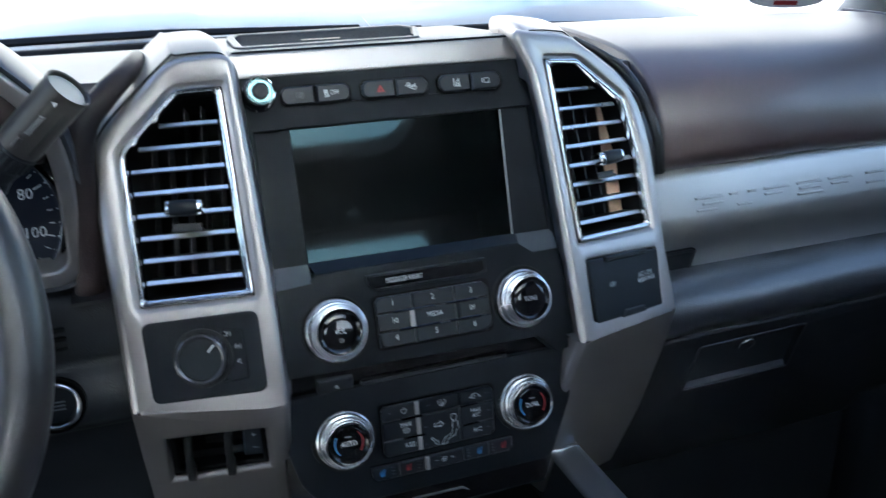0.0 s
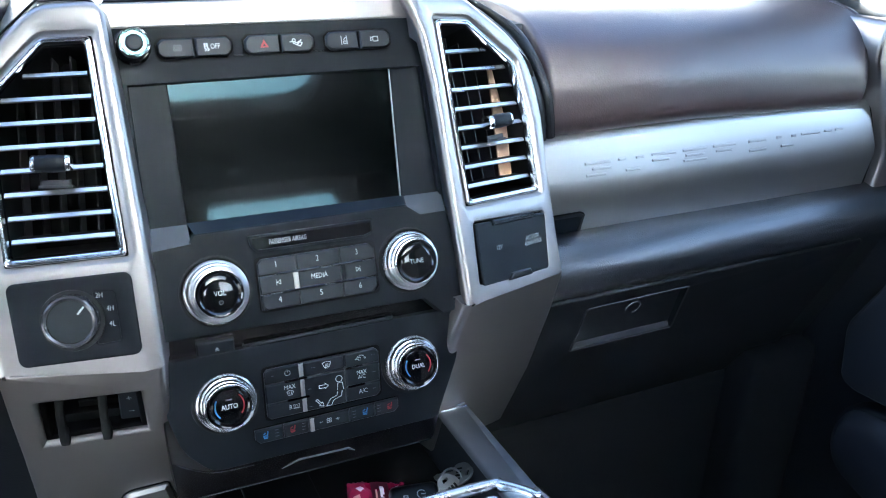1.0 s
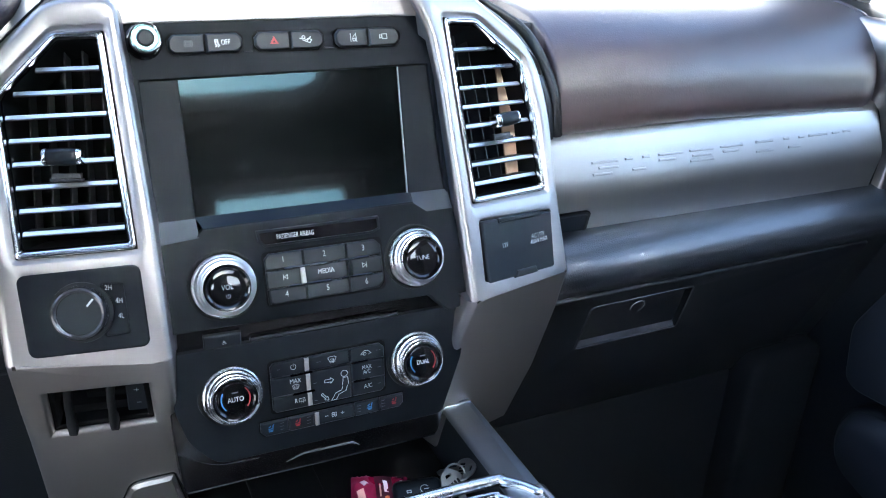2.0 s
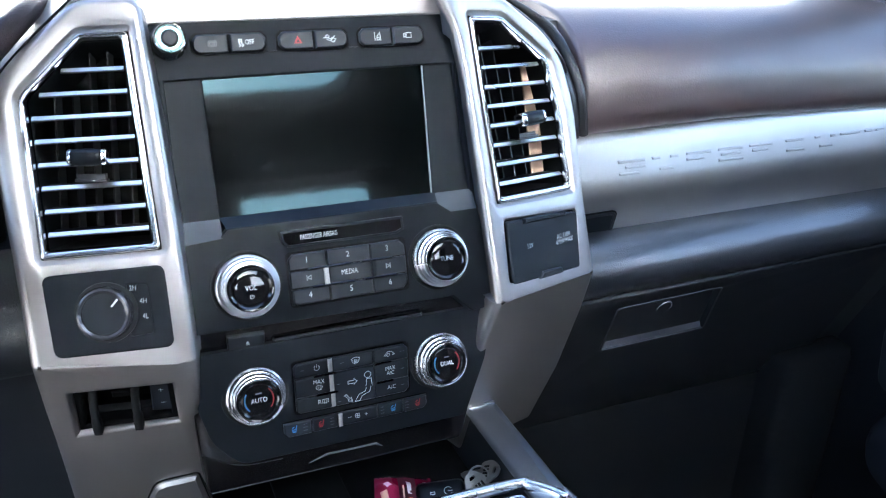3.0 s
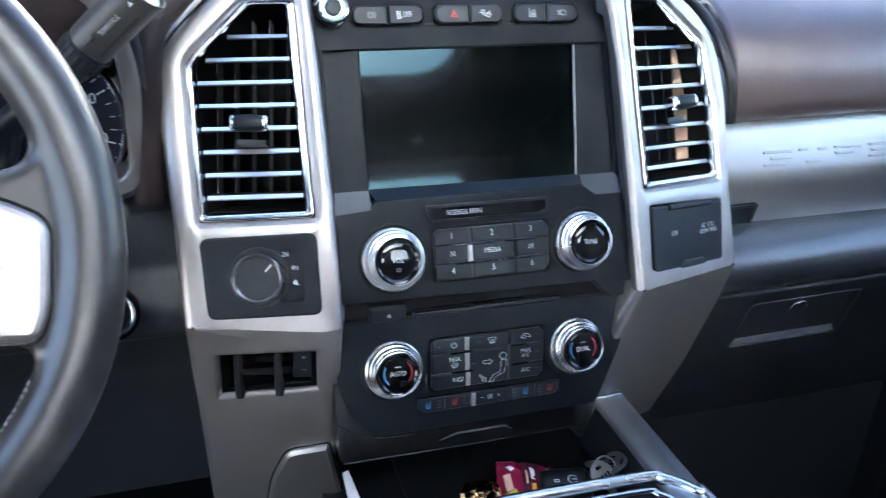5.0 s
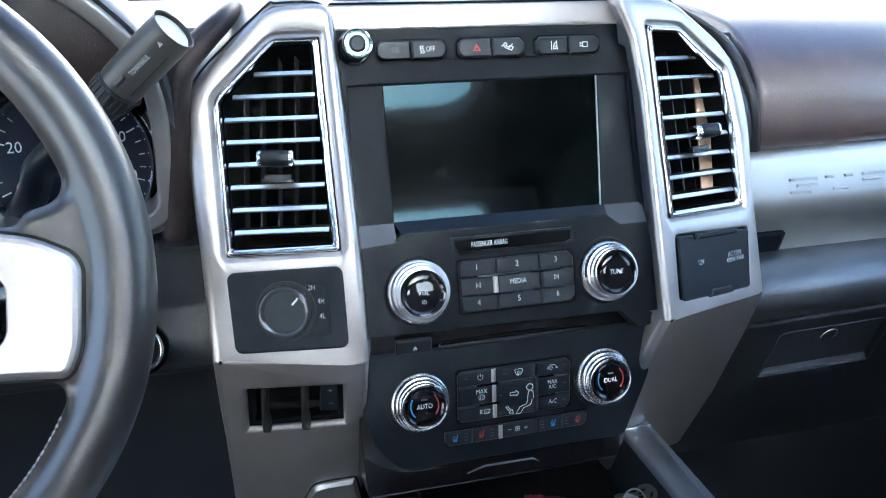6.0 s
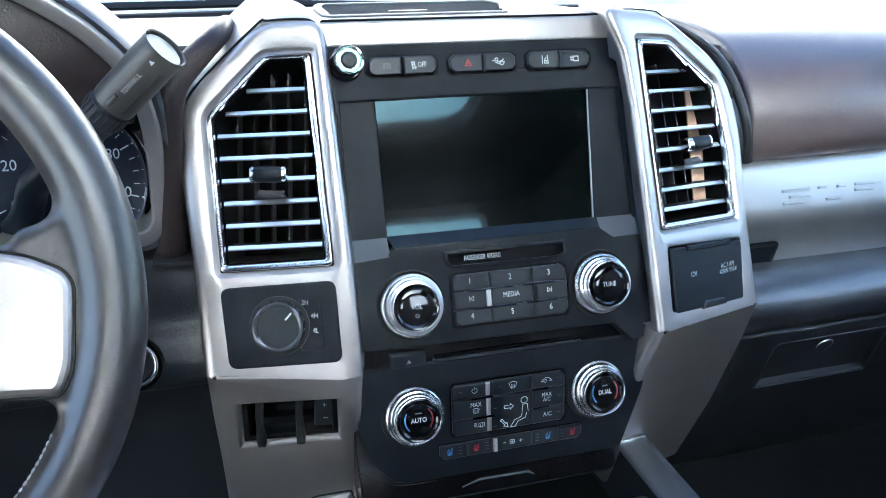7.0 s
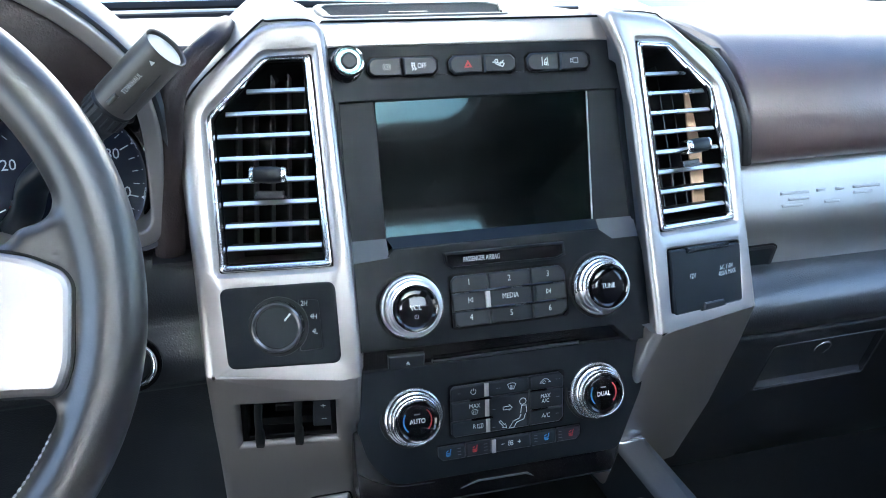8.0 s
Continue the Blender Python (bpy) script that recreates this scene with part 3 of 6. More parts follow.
    bmesh.ops.bevel(bm, geom=row, offset=0.0062, segments=7, profile=0.5, affect="EDGES", clamp_overlap=True)
    part("pillar", bm, SILVER, stack, label, 37)
    return vent, panel


VENT_L, PANEL_L = pillar(-1, FVL, FLL, "satin silver pillar")
VENT_R, PANEL_R = pillar(1, FVR, FLR, "satin silver pillar")

# more of the stack: strip along the top, side flank, lower cowl
bm = plate(FB, onto(FB, [(-0.1335, 0.8510), (0.1345, 0.8510), (0.1330, 0.8655), (-0.1338, 0.8655)]), (), 0.001, 0.05, 0.003)
part("top_strip", bm, SILVER, stack, "satin grey strip along the top edge", 50)
part("strip_seam", tube([FB @ Vector((*on(FB, x, z), -0.0005)) for x, z in ((-0.1338, 0.8500), (-0.1346, 0.8655), (-0.1320, 0.8688), (0.1250, 0.8688))], 0.0010, 6), RUBBER, stack, "", 60)
# the dark cheek beside the pillar, and the silver sliver that widens down it
WALL_X = lambda z: 0.1245 + (0.868 - z) * 0.042
top, low = 0.848, 0.688
face = lambda z, d: -0.032 + 0.40 * (z - 0.694) + 0.25 * (WALL_X(z) - 0.145) + d
at_wall = lambda y, z, d: (WALL_X(z) + 0.22 * (y - face(z, 0.0055)) - d, y, z)
bm = bmesh.new()
fl = [at_wall(0.058, top, 0.0006), at_wall(face(top, 0.0085), top, 0.0006), at_wall(face(low, 0.0085), low, 0.0006), at_wall(0.0, low, 0.0006)]
bm.faces.new([bm.verts.new(p) for p in fl])
bmesh.ops.solidify(bm, geom=bm.faces[:], thickness=0.0004)
part("side_cheek", bm, PANEL, stack)
bm = bmesh.new()
fl = [at_wall(0.0352, 0.811, 0.0016), at_wall(0.0335, 0.811, 0.0016), at_wall(-0.0255, low, 0.0016), at_wall(-0.0060, low, 0.0016)]
bm.faces.new([bm.verts.new(p) for p in fl])
bmesh.ops.solidify(bm, geom=bm.faces[:], thickness=0.0008)
part("side_flank", bm, GUNMETAL, stack, "dark silver sliver beside the screen")
# paler than the panel: the sheen on the upward facets is in the colour
FACET_LIT = material("charcoal plastic in sky sheen", (0.045, 0.051, 0.060), 0.38, spec=0.5, grain=0.1, wear=0.15)
for quad in ([(-0.1265, -0.0030, 0.7005), (-0.0945, -0.0030, 0.7005), (-0.0950, -0.0170, 0.6888), (-0.1270, -0.0177, 0.6866)],
             [(0.0965, -0.0030, 0.7005), (0.1330, -0.0030, 0.7005), (0.1325, -0.0177, 0.6868), (0.1068, -0.0177, 0.6866), (0.0945, -0.0148, 0.6950)]):
    bm = bmesh.new()
    bm.faces.new([bm.verts.new(p) for p in quad])
    bmesh.ops.solidify(bm, geom=bm.faces[:], thickness=0.002)
    part("corner_facet", bm, FACET_LIT, stack, "corner facet with its sheen in the colour")
bm = bmesh.new()
bm.faces.new([bm.verts.new(p) for p in ((-0.0945, -0.0006, 0.7004), (0.0962, -0.0006, 0.7004), (0.0948, -0.0146, 0.6948), (-0.0905, -0.0150, 0.6942))])
bmesh.ops.solidify(bm, geom=bm.faces[:], thickness=0.002)
part("screen_ledge", bm, KEY, stack, "smooth charcoal ledge below the screen")
part("edge_strip", block(FS, onto(FS, [(0.0936, 0.6905), (0.0948, 0.6905), (0.0984, 0.8085), (0.0973, 0.8085)]), -0.01, 0.0012, 0.0003), BRUSHED, stack, "thin pale strip beside the screen")
cowl = [(-0.1315, 0.593), (0.1300, 0.593), (0.1290, 0.535), (0.1090, 0.4660), (-0.1285, 0.4672), (-0.1330, 0.535)]
part("lower_cowl", plate(FH, rounded(onto(FH, cowl), [0.002, 0.002, 0.02, 0.006, 0.006, 0.02]), (), -0.004, 0.05, 0.0015), GLOSS, stack, "glossy black lower cowl", 50)
bm = block(FH, onto(FH, [(-0.0400, 0.4752), (-0.0230, 0.4790), (0.0225, 0.4782), (0.0300, 0.4748), (0.0240, 0.4796), (-0.0235, 0.4804)]), -0.004, -0.0030, 0.0001)
part("pull_edge", bm, GUNMETAL, stack, "thin bright drawer pull")
line = smooth_curve([(*on(FH, x, z), -0.0040) for x, z in ((-0.1318, 0.5060), (-0.1190, 0.4970), (-0.1015, 0.4888), (-0.0836, 0.4863), (-0.0636, 0.4856))], 6)
part("lip_line", tube([FH @ Vector((*on(FH, x, z), -0.0040)) for x, z in ((-0.1270, 0.4676), (0.0, 0.4660), (0.1080, 0.4662))], 0.0006, 6), KEY, stack, "thin edge above the tray", 60)
part("cowl_seam", tube([FH @ p for p in line], 0.0005, 6), KEY, stack, "thin pale seam on the cowl", 60)
FX = plane_frame((0, -0.036, 0.605), 0.0)
part("disc_slot", block(FX, [(-0.063, -0.0088), (0.0725, -0.0088), (0.0735, -0.0060), (-0.063, -0.0060)], -0.014, 0.0022, 0.0008), KEY, stack, "thin disc slot lip")
part("slot_gap", block(FX, [(-0.062, -0.0058), (0.0725, -0.0058), (0.0725, -0.0040), (-0.062, -0.0040)], -0.014, 0.0006), DULL, stack)
bm = block(FX, [(-0.1012, -0.0106), (-0.0705, -0.0108), (-0.0702, 0.0028), (-0.1015, 0.0038)], -0.014, 0.0030, 0.0010)
eject = part("eject_key", bm, KEY, stack)
ej = (-0.0850, -0.0036)
part("icon", strokes(FX, [[(ej[0] - 0.0015, ej[1] - 0.0016), (ej[0] + 0.0015, ej[1] - 0.0016)]], 0.0005, 0.0034,
     block(FX, [(ej[0] - 0.0016, ej[1] - 0.0008), (ej[0] + 0.0016, ej[1] - 0.0008), (ej[0], ej[1] + 0.0016)], 0.0030, 0.0034)), WHITE, eject)


def key(F, pts, h=0.003, ch=0.0009, mat=None, base=-0.004, corner=0.0):
    pts = rounded(pts, corner, 2) if corner else pts
    return part("key", block(F, pts, base, h, ch), mat or KEY, stack)


def nudged(F, at):
    """Print sits a little above and beside the middle of the audio and climate keys."""
    return (at[0] - 0.0008, at[1] + 0.0009) if F is FM or F is FH else at


def icon(parent, F, at, lines, width=0.0005, h=0.0034, mat=None):
    at = nudged(F, at)
    return part("icon", strokes(F, [[(at[0] + x, at[1] + y) for x, y in line] for line in lines], width, h), mat or WHITE, parent, smooth=0)


def words(parent, F, at, text, size, h=0.0034, squeeze=0.85, mat=None):
    return part("lettering", letters(F, nudged(F, at), text, size, h, squeeze), mat or WHITE, parent, smooth=0)


def arc(cx, cy, r, a0, a1, n=10):
    return [(cx + r * math.cos(radians(a0 + (a1 - a0) * i / n)), cy + r * math.sin(radians(a0 + (a1 - a0) * i / n))) for i in range(n + 1)]


# six function keys above the screen
vt, vb = 0.1698, 0.1541
c = 0.0042
row = []
for x0, xm, x1 in ((-0.0985, -0.0693, -0.0395), (-0.0292, 0.0008, 0.0298), (0.0403, 0.0705, 0.0995)):
    g = 0.0004
    part("key_well", block(FB, [(x0 - 0.0015 + c, vb - 0.0015), (x1 + 0.0015 - c, vb - 0.0015), (x1 + 0.0015, vb + c - 0.0015), (x1 + 0.0015, vt - c + 0.0015),
         (x1 + 0.0015 - c, vt + 0.0015), (x0 - 0.0015 + c, vt + 0.0015), (x0 - 0.0015, vt - c + 0.0015), (x0 - 0.0015, vb + c - 0.0015)], -0.003, 0.0006), DULL, stack)
    a = key(FB, [(x0 + c, vb), (xm - g, vb), (xm - g, vt), (x0 + c, vt), (x0, vt - c), (x0, vb + c)], 0.0042, 0.0016)
    b = key(FB, [(xm + g, vb), (x1 - c, vb), (x1, vb + c), (x1, vt - c), (x1 - c, vt), (xm + g, vt)], 0.0042, 0.0016)
    row += [(a, ((x0 + xm) / 2 + 0.001, (vt + vb) / 2)), (b, ((x1 + xm) / 2 - 0.001, (vt + vb) / 2))]
K = 0.0046
icon(row[0][0], FB, row[0][1], [arc(0, 0, 0.0021, 0, 360, 16), arc(0, 0, 0.0033, -55, 55), arc(0, 0, 0.0033, 125, 235), [(-0.0007, 0.0009), (0.0007, 0.0009), (0.0007, -0.0009), (-0.0007, -0.0009)]], 0.0004, K, FAINT)
icon(row[1][0], FB, (row[1][1][0] - 0.0048, row[1][1][1]), [[(-0.0018, 0.0022), (0.0008, 0.0022)], [(-0.0018, 0.0006), (0.0008, 0.0006)], [(-0.0014, 0.0026), (-0.0014, -0.0004)], [(0.0006, 0.0026), (0.0006, -0.0004)], [(-0.0014, -0.001), (-0.0002, -0.0022), (-0.0014, -0.0032)], [(0.0008, -0.001), (0.002, -0.0022), (0.0008, -0.0032)]], 0.0008, K)
words(row[1][0], FB, (row[1][1][0] + 0.0022, row[1][1][1]), "OFF", 0.0062, K, 0.72)
part("icon", block(FB, [(row[2][1][0] - 0.0036, row[2][1][1] - 0.0028), (row[2][1][0] + 0.0036, row[2][1][1] - 0.0028), (row[2][1][0], row[2][1][1] + 0.0036)], 0.0040, K), RED, row[2][0], "red warning triangle", 0)
part("icon", block(FB, [(row[2][1][0] - 0.0012, row[2][1][1] - 0.0018), (row[2][1][0] + 0.0012, row[2][1][1] - 0.0018), (row[2][1][0], row[2][1][1] + 0.0006)], 0.0044, K + 0.0001), KEY, row[2][0], "", 0)
icon(row[3][0], FB, row[3][1], [arc(-0.0022, 0.0018, 0.0013, 0, 360, 10), [(-0.0055, 0.0008), (-0.004, 0.0008)], [(-0.003, -0.0005), (0.003, -0.003), (0.0048, -0.0005), (0.0018, 0.0008), (0.0005, -0.0004), (-0.0015, 0.0004)], [(0.001, -0.0012), (0.004, 0.002)]], 0.0008, K)
icon(row[4][0], FB, row[4][1], [[(-0.0025, 0.0034), (-0.0025, -0.0034)], [(0.0022, 0.0034), (0.0028, -0.0034)], [(-0.0006, -0.003), (0.0016, -0.003), (0.0016, -0.0008), (-0.0006, -0.0008), (-0.0006, -0.003)], [(-0.0004, 0.0002), (0.0012, 0.0022)]], 0.0007, K)
icon(row[5][0], FB, row[5][1], [[(-0.0012, 0.002), (0.0034, 0.002), (0.0034, -0.002), (-0.0012, -0.002), (-0.0012, 0.002)], [(-0.0014, 0.0006), (-0.0034, 0.0016), (-0.0034, -0.0016), (-0.0014, -0.0006)]], 0.0006, K)
for x0, x1 in ((-0.0395, -0.0292), (0.0298, 0.0403)):
    part("key_rail", block(FB, rect(x0 + 0.0014, x1 - 0.0014, vb + 0.0004, vb + 0.0011), -0.001, 0.0011), KEY, stack)

# plug in the dash socket
plug = thing("plug_socket", FB @ Vector((-0.1155, 0.1619, 0)), "chrome and black round plug in the dash socket", "plug")
at = (-0.1165, 0.1650)
part("base_ring", lathe(FB, at, [(0.0142, -0.002), (0.0142, 0.002), (0.0125, 0.0035), (0.0118, 0.0035), (0.0115, 0.0)], 40), PIANO, plug)
part("barrel", lathe(FB, at, [(0.0112, -0.004), (0.0112, 0.006), (0.0106, 0.0075), (0.0104, 0.012), (0.0114, 0.0145), (0.0118, 0.019)], 40), PIANO, plug, "black glossy barrel")
part("outer_rim", lathe(FB, at, [(0.0117, 0.0186), (0.0122, 0.0204), (0.0117, 0.0217), (0.0106, 0.0214), (0.0104, 0.0206)], 40), TRIMCHROME, plug, "bright outer rim", 40)
part("face_ring", lathe(FB, at, [(0.0106, 0.0206), (0.0090, 0.0212), (0.0066, 0.0208), (0.0062, 0.0196)], 40), material("pale teal metal", (0.22, 0.37, 0.37), 0.25, 1.0, wear=0.3), plug, "bright metal face ring")
part("cap", lathe(FB, at, [(0.0062, 0.0195), (0.0060, 0.0212), (0.0050, 0.0222), (0.0, 0.0222)], 28), KEY, plug, "dark centre cap")

# passenger airbag display
FDs = plane_frame((0, -0.0215, 0.682), 0.22)
rim = onto(FDs, [(-0.0480, 0.6881), (0.0574, 0.6879), (0.0582, 0.6790), (0.0518, 0.6765), (-0.0428, 0.6770), (-0.0467, 0.6812)])
part("display_rim", plate(FDs, offset(rim, 0.0010), [offset(rim, -0.0006)], 0.0012, 0.004, 0.0005), KEY, stack, "", 50)
disp = part("airbag_display", block(FDs, onto(FDs, [(-0.0480, 0.6881), (0.0574, 0.6879), (0.0582, 0.6790), (0.0518, 0.6765), (-0.0428, 0.6770), (-0.0467, 0.6812)]), -0.012, 0.0), PIANO, stack, "glossy black indicator strip")
words(disp, FDs, on(FDs, -0.0165, 0.6826), "PASSENGER AIRBAG", 0.0062, 0.0003, 0.585)

# audio keys, three by three
Z = [0.6696, 0.6560, 0.6414, 0.6283]
X = [-0.0457, -0.0124, 0.0263, 0.0585]
names = [["1", "2", "3"], ["", "MEDIA", ""], ["4", "5", "6"]]
part("key_well", block(FM, rounded(onto(FM, [(X[0] - 0.0017, Z[3] - 0.0017), (X[3] + 0.0017, Z[3] - 0.0017), (X[3] + 0.0017, Z[0] + 0.0017), (X[0] - 0.0017, Z[0] + 0.0017)]), 0.005, 3), -0.003, 0.0005), DULL, stack)
for r in range(3):
    for k in range(3):
        g = 0.00035
        x0, x1, z0, z1 = X[k] + g, X[k + 1] - g, Z[r + 1] + g, Z[r] - g
        q = onto(FM, [(x0, z0), (x1, z0), (x1, z1), (x0, z1)])
        rad = [0.0, 0.0, 0.0, 0.0]
        if r == 0 and k == 0:
            rad[3] = 0.004
        if r == 0 and k == 2:
            rad[2] = 0.005
        if r == 2 and k == 0:
            rad[0] = 0.004
        if r == 2 and k == 2:
            rad[1] = 0.005
        kk = part("key", block(FM, rounded(q, rad, 1), -0.004, 0.0034, 0.0010), KEY, stack, "", 20)
        mid = on(FM, (X[k] + X[k + 1]) / 2, (Z[r] + Z[r + 1]) / 2)
        if names[r][k]:
            words(kk, FM, mid, names[r][k], 0.0072 if len(names[r][k]) == 1 else 0.0063, 0.0038, 0.85 if len(names[r][k]) == 1 else 0.80)
        else:
            s = -1 if k == 0 else 1
            icon(kk, FM, mid, [[(s * -0.0022, 0.0019), (s * 0.0008, 0), (s * -0.0022, -0.0019), (s * -0.0022, 0.0019)], [(s * 0.0014, 0.0021), (s * 0.0014, -0.0021)]], 0.00045, 0.0038)
# the silver bar stands in for light on the key's chamfer
for x0, x1, z0, z1, bright in ((-0.0163, -0.0118, 0.6420, 0.6556, True), (0.0263, 0.0302, 0.6420, 0.6556, False), (-0.0460, -0.0435, 0.6290, 0.6410, False)):
    part("key_bar", block(FM, onto(FM, [(x0, z0), (x1, z0), (x1, z1), (x0, z1)]), 0.002, 0.0046, 0.0008), SILVER if bright else PANEL, stack, "silver bar standing for a lit key edge" if bright else "")
for x0, x1, z, t in ((-0.030, 0.008, 0.6560, 0), (-0.027, 0.010, 0.6414, 0), (0.018, 0.046, 0.6560, 0), (0.020, 0.048, 0.6414, 0)):
    part("key_ridge", block(FM, rounded(onto(FM, [(x0, z - 0.0009), (x1, z - 0.0009), (x1, z + 0.0009), (x0, z + 0.0009)]), 0.0009, 3), 0.001, 0.0044, 0.0006), PIANO, stack)


def knob(F, x, z, r, text, temp=False, mark="", lean=None):
    """A turned, stepped chrome knob with a glossy black cap; lean: the slope of its own face where it differs from the panel's."""
    if lean is not None:
        u, v = on(F, x, z)
        F = plane_frame(F @ Vector((u, v, 0)), lean)
        at = (0.0, 0.0)
    else:
        at = on(F, x, z)
    k = r / 0.0255

    def turned(rows, n=64):
        return lathe(F, at, [(a * k, h) for a, h in rows], n)

    kn = part("knob", turned([(0.0252, -0.003), (0.0256, 0.0006), (0.0256, 0.0040), (0.0250, 0.0052), (0.0243, 0.0056), (0.0239, 0.0060), (0.0237, 0.0092), (0.0231, 0.0104), (0.0223, 0.0107), (0.0219, 0.0112),
                              (0.0216, 0.0140), (0.0210, 0.0150), (0.0204, 0.0152), (0.0202, 0.0160), (0.0201, 0.0176), (0.0197, 0.0186), (0.0190, 0.0188), (0.0186, 0.0182)], 72), SATIN, stack, "stepped chrome knob", 25)
    part("surround", turned([(0.0290, -0.001), (0.0288, 0.0006), (0.0276, 0.0010), (0.0262, 0.0002), (0.0257, -0.0012)], 56), RUBBER, kn)
    part("groove", turned([(0.0245, 0.0052), (0.0240, 0.0056), (0.02385, 0.0064)], 64), GLOSS, kn)
    part("groove", turned([(0.0225, 0.0104), (0.0219, 0.0108), (0.02175, 0.0118)], 64), GLOSS, kn)
    bm = bmesh.new()
    for i in range(110):
        a = 2 * math.pi * i / 110
        p, q = (at[0] + 0.0257 * k * math.cos(a), at[1] + 0.0257 * k * math.sin(a)), (at[0] + 0.0248 * k * math.cos(a), at[1] + 0.0248 * k * math.sin(a))
        w = 0.00028
        s = (-math.sin(a) * w, math.cos(a) * w)
        lo = ring_verts(bm, F, [(p[0] - s[0], p[1] - s[1]), (p[0] + s[0], p[1] + s[1]), (q[0] + s[0], q[1] + s[1]), (q[0] - s[0], q[1] - s[1])], 0.0008)
        hi = ring_verts(bm, F, [(p[0] - s[0] * 0.4, p[1] - s[1] * 0.4), (p[0] + s[0] * 0.4, p[1] + s[1] * 0.4), (q[0] + s[0] * 0.4, q[1] + s[1] * 0.4), (q[0] - s[0] * 0.4, q[1] - s[1] * 0.4)], 0.0054)
        bridge(bm, lo, hi)
        bm.faces.new(hi)
    part("knurling", bm, SATIN, kn)
    part("cap_ring", turned([(0.0188, 0.0165), (0.0187, 0.0180), (0.0176, 0.0186), (0.0166, 0.0184), (0.0148, 0.0170), (0.0146, 0.0168)], 64), PIANO, kn, "glossy black bevelled ring", 25)
    part("cap", turned([(0.0146, 0.0160), (0.0145, 0.0171), (0.0140, 0.0174), (0.0100, 0.0178), (0.0050, 0.0180), (0.0, 0.0181)], 48), PIANO, kn, "glossy black cap", 25)
    h = 0.0184
    part("lettering", letters(F, (at[0], at[1] + 0.0004), text, 0.0060, h, 0.82), WHITE, kn, "", 0)
    if mark == "power":
        part("icon", strokes(F, [[(at[0] + x_, at[1] + y_) for x_, y_ in l] for l in (arc(0, -0.0068, 0.0016, 130, 410, 14), [(0, -0.005), (0, -0.0066)])], 0.00035, h), WHITE, kn, "", 0)
    if temp:
        part("cool_arc", strokes(F, [[(at[0] + x_, at[1] + y_) for x_, y_ in arc(0, 0.001, 0.0120 * k, 150, 222, 12)]], 0.0011, h), BLUE, kn, "blue arc", 0)
        part("warm_arc", strokes(F, [[(at[0] + x_, at[1] + y_) for x_, y_ in arc(0, 0.001, 0.0120 * k, 42, -38, 12)]], 0.0011, h), RED, kn, "red arc", 0)
        part("dim_mark", strokes(F, [[(at[0] - 0.002, at[1] + 0.0065), (at[0] + 0.002, at[1] + 0.0065)]], 0.0012, h), DIM, kn, "", 0)
    return kn


knob(FM, -0.0806, 0.6496, 0.0262, "VOL", mark="power")
knob(FM, 0.0910, 0.6494, 0.0262, "TUNE")
knob(FH, -0.0829, 0.5532, 0.0255, "AUTO", True, lean=0.30)
knob(FH, 0.0880, 0.5522, 0.0258, "DUAL", True, lean=0.30)

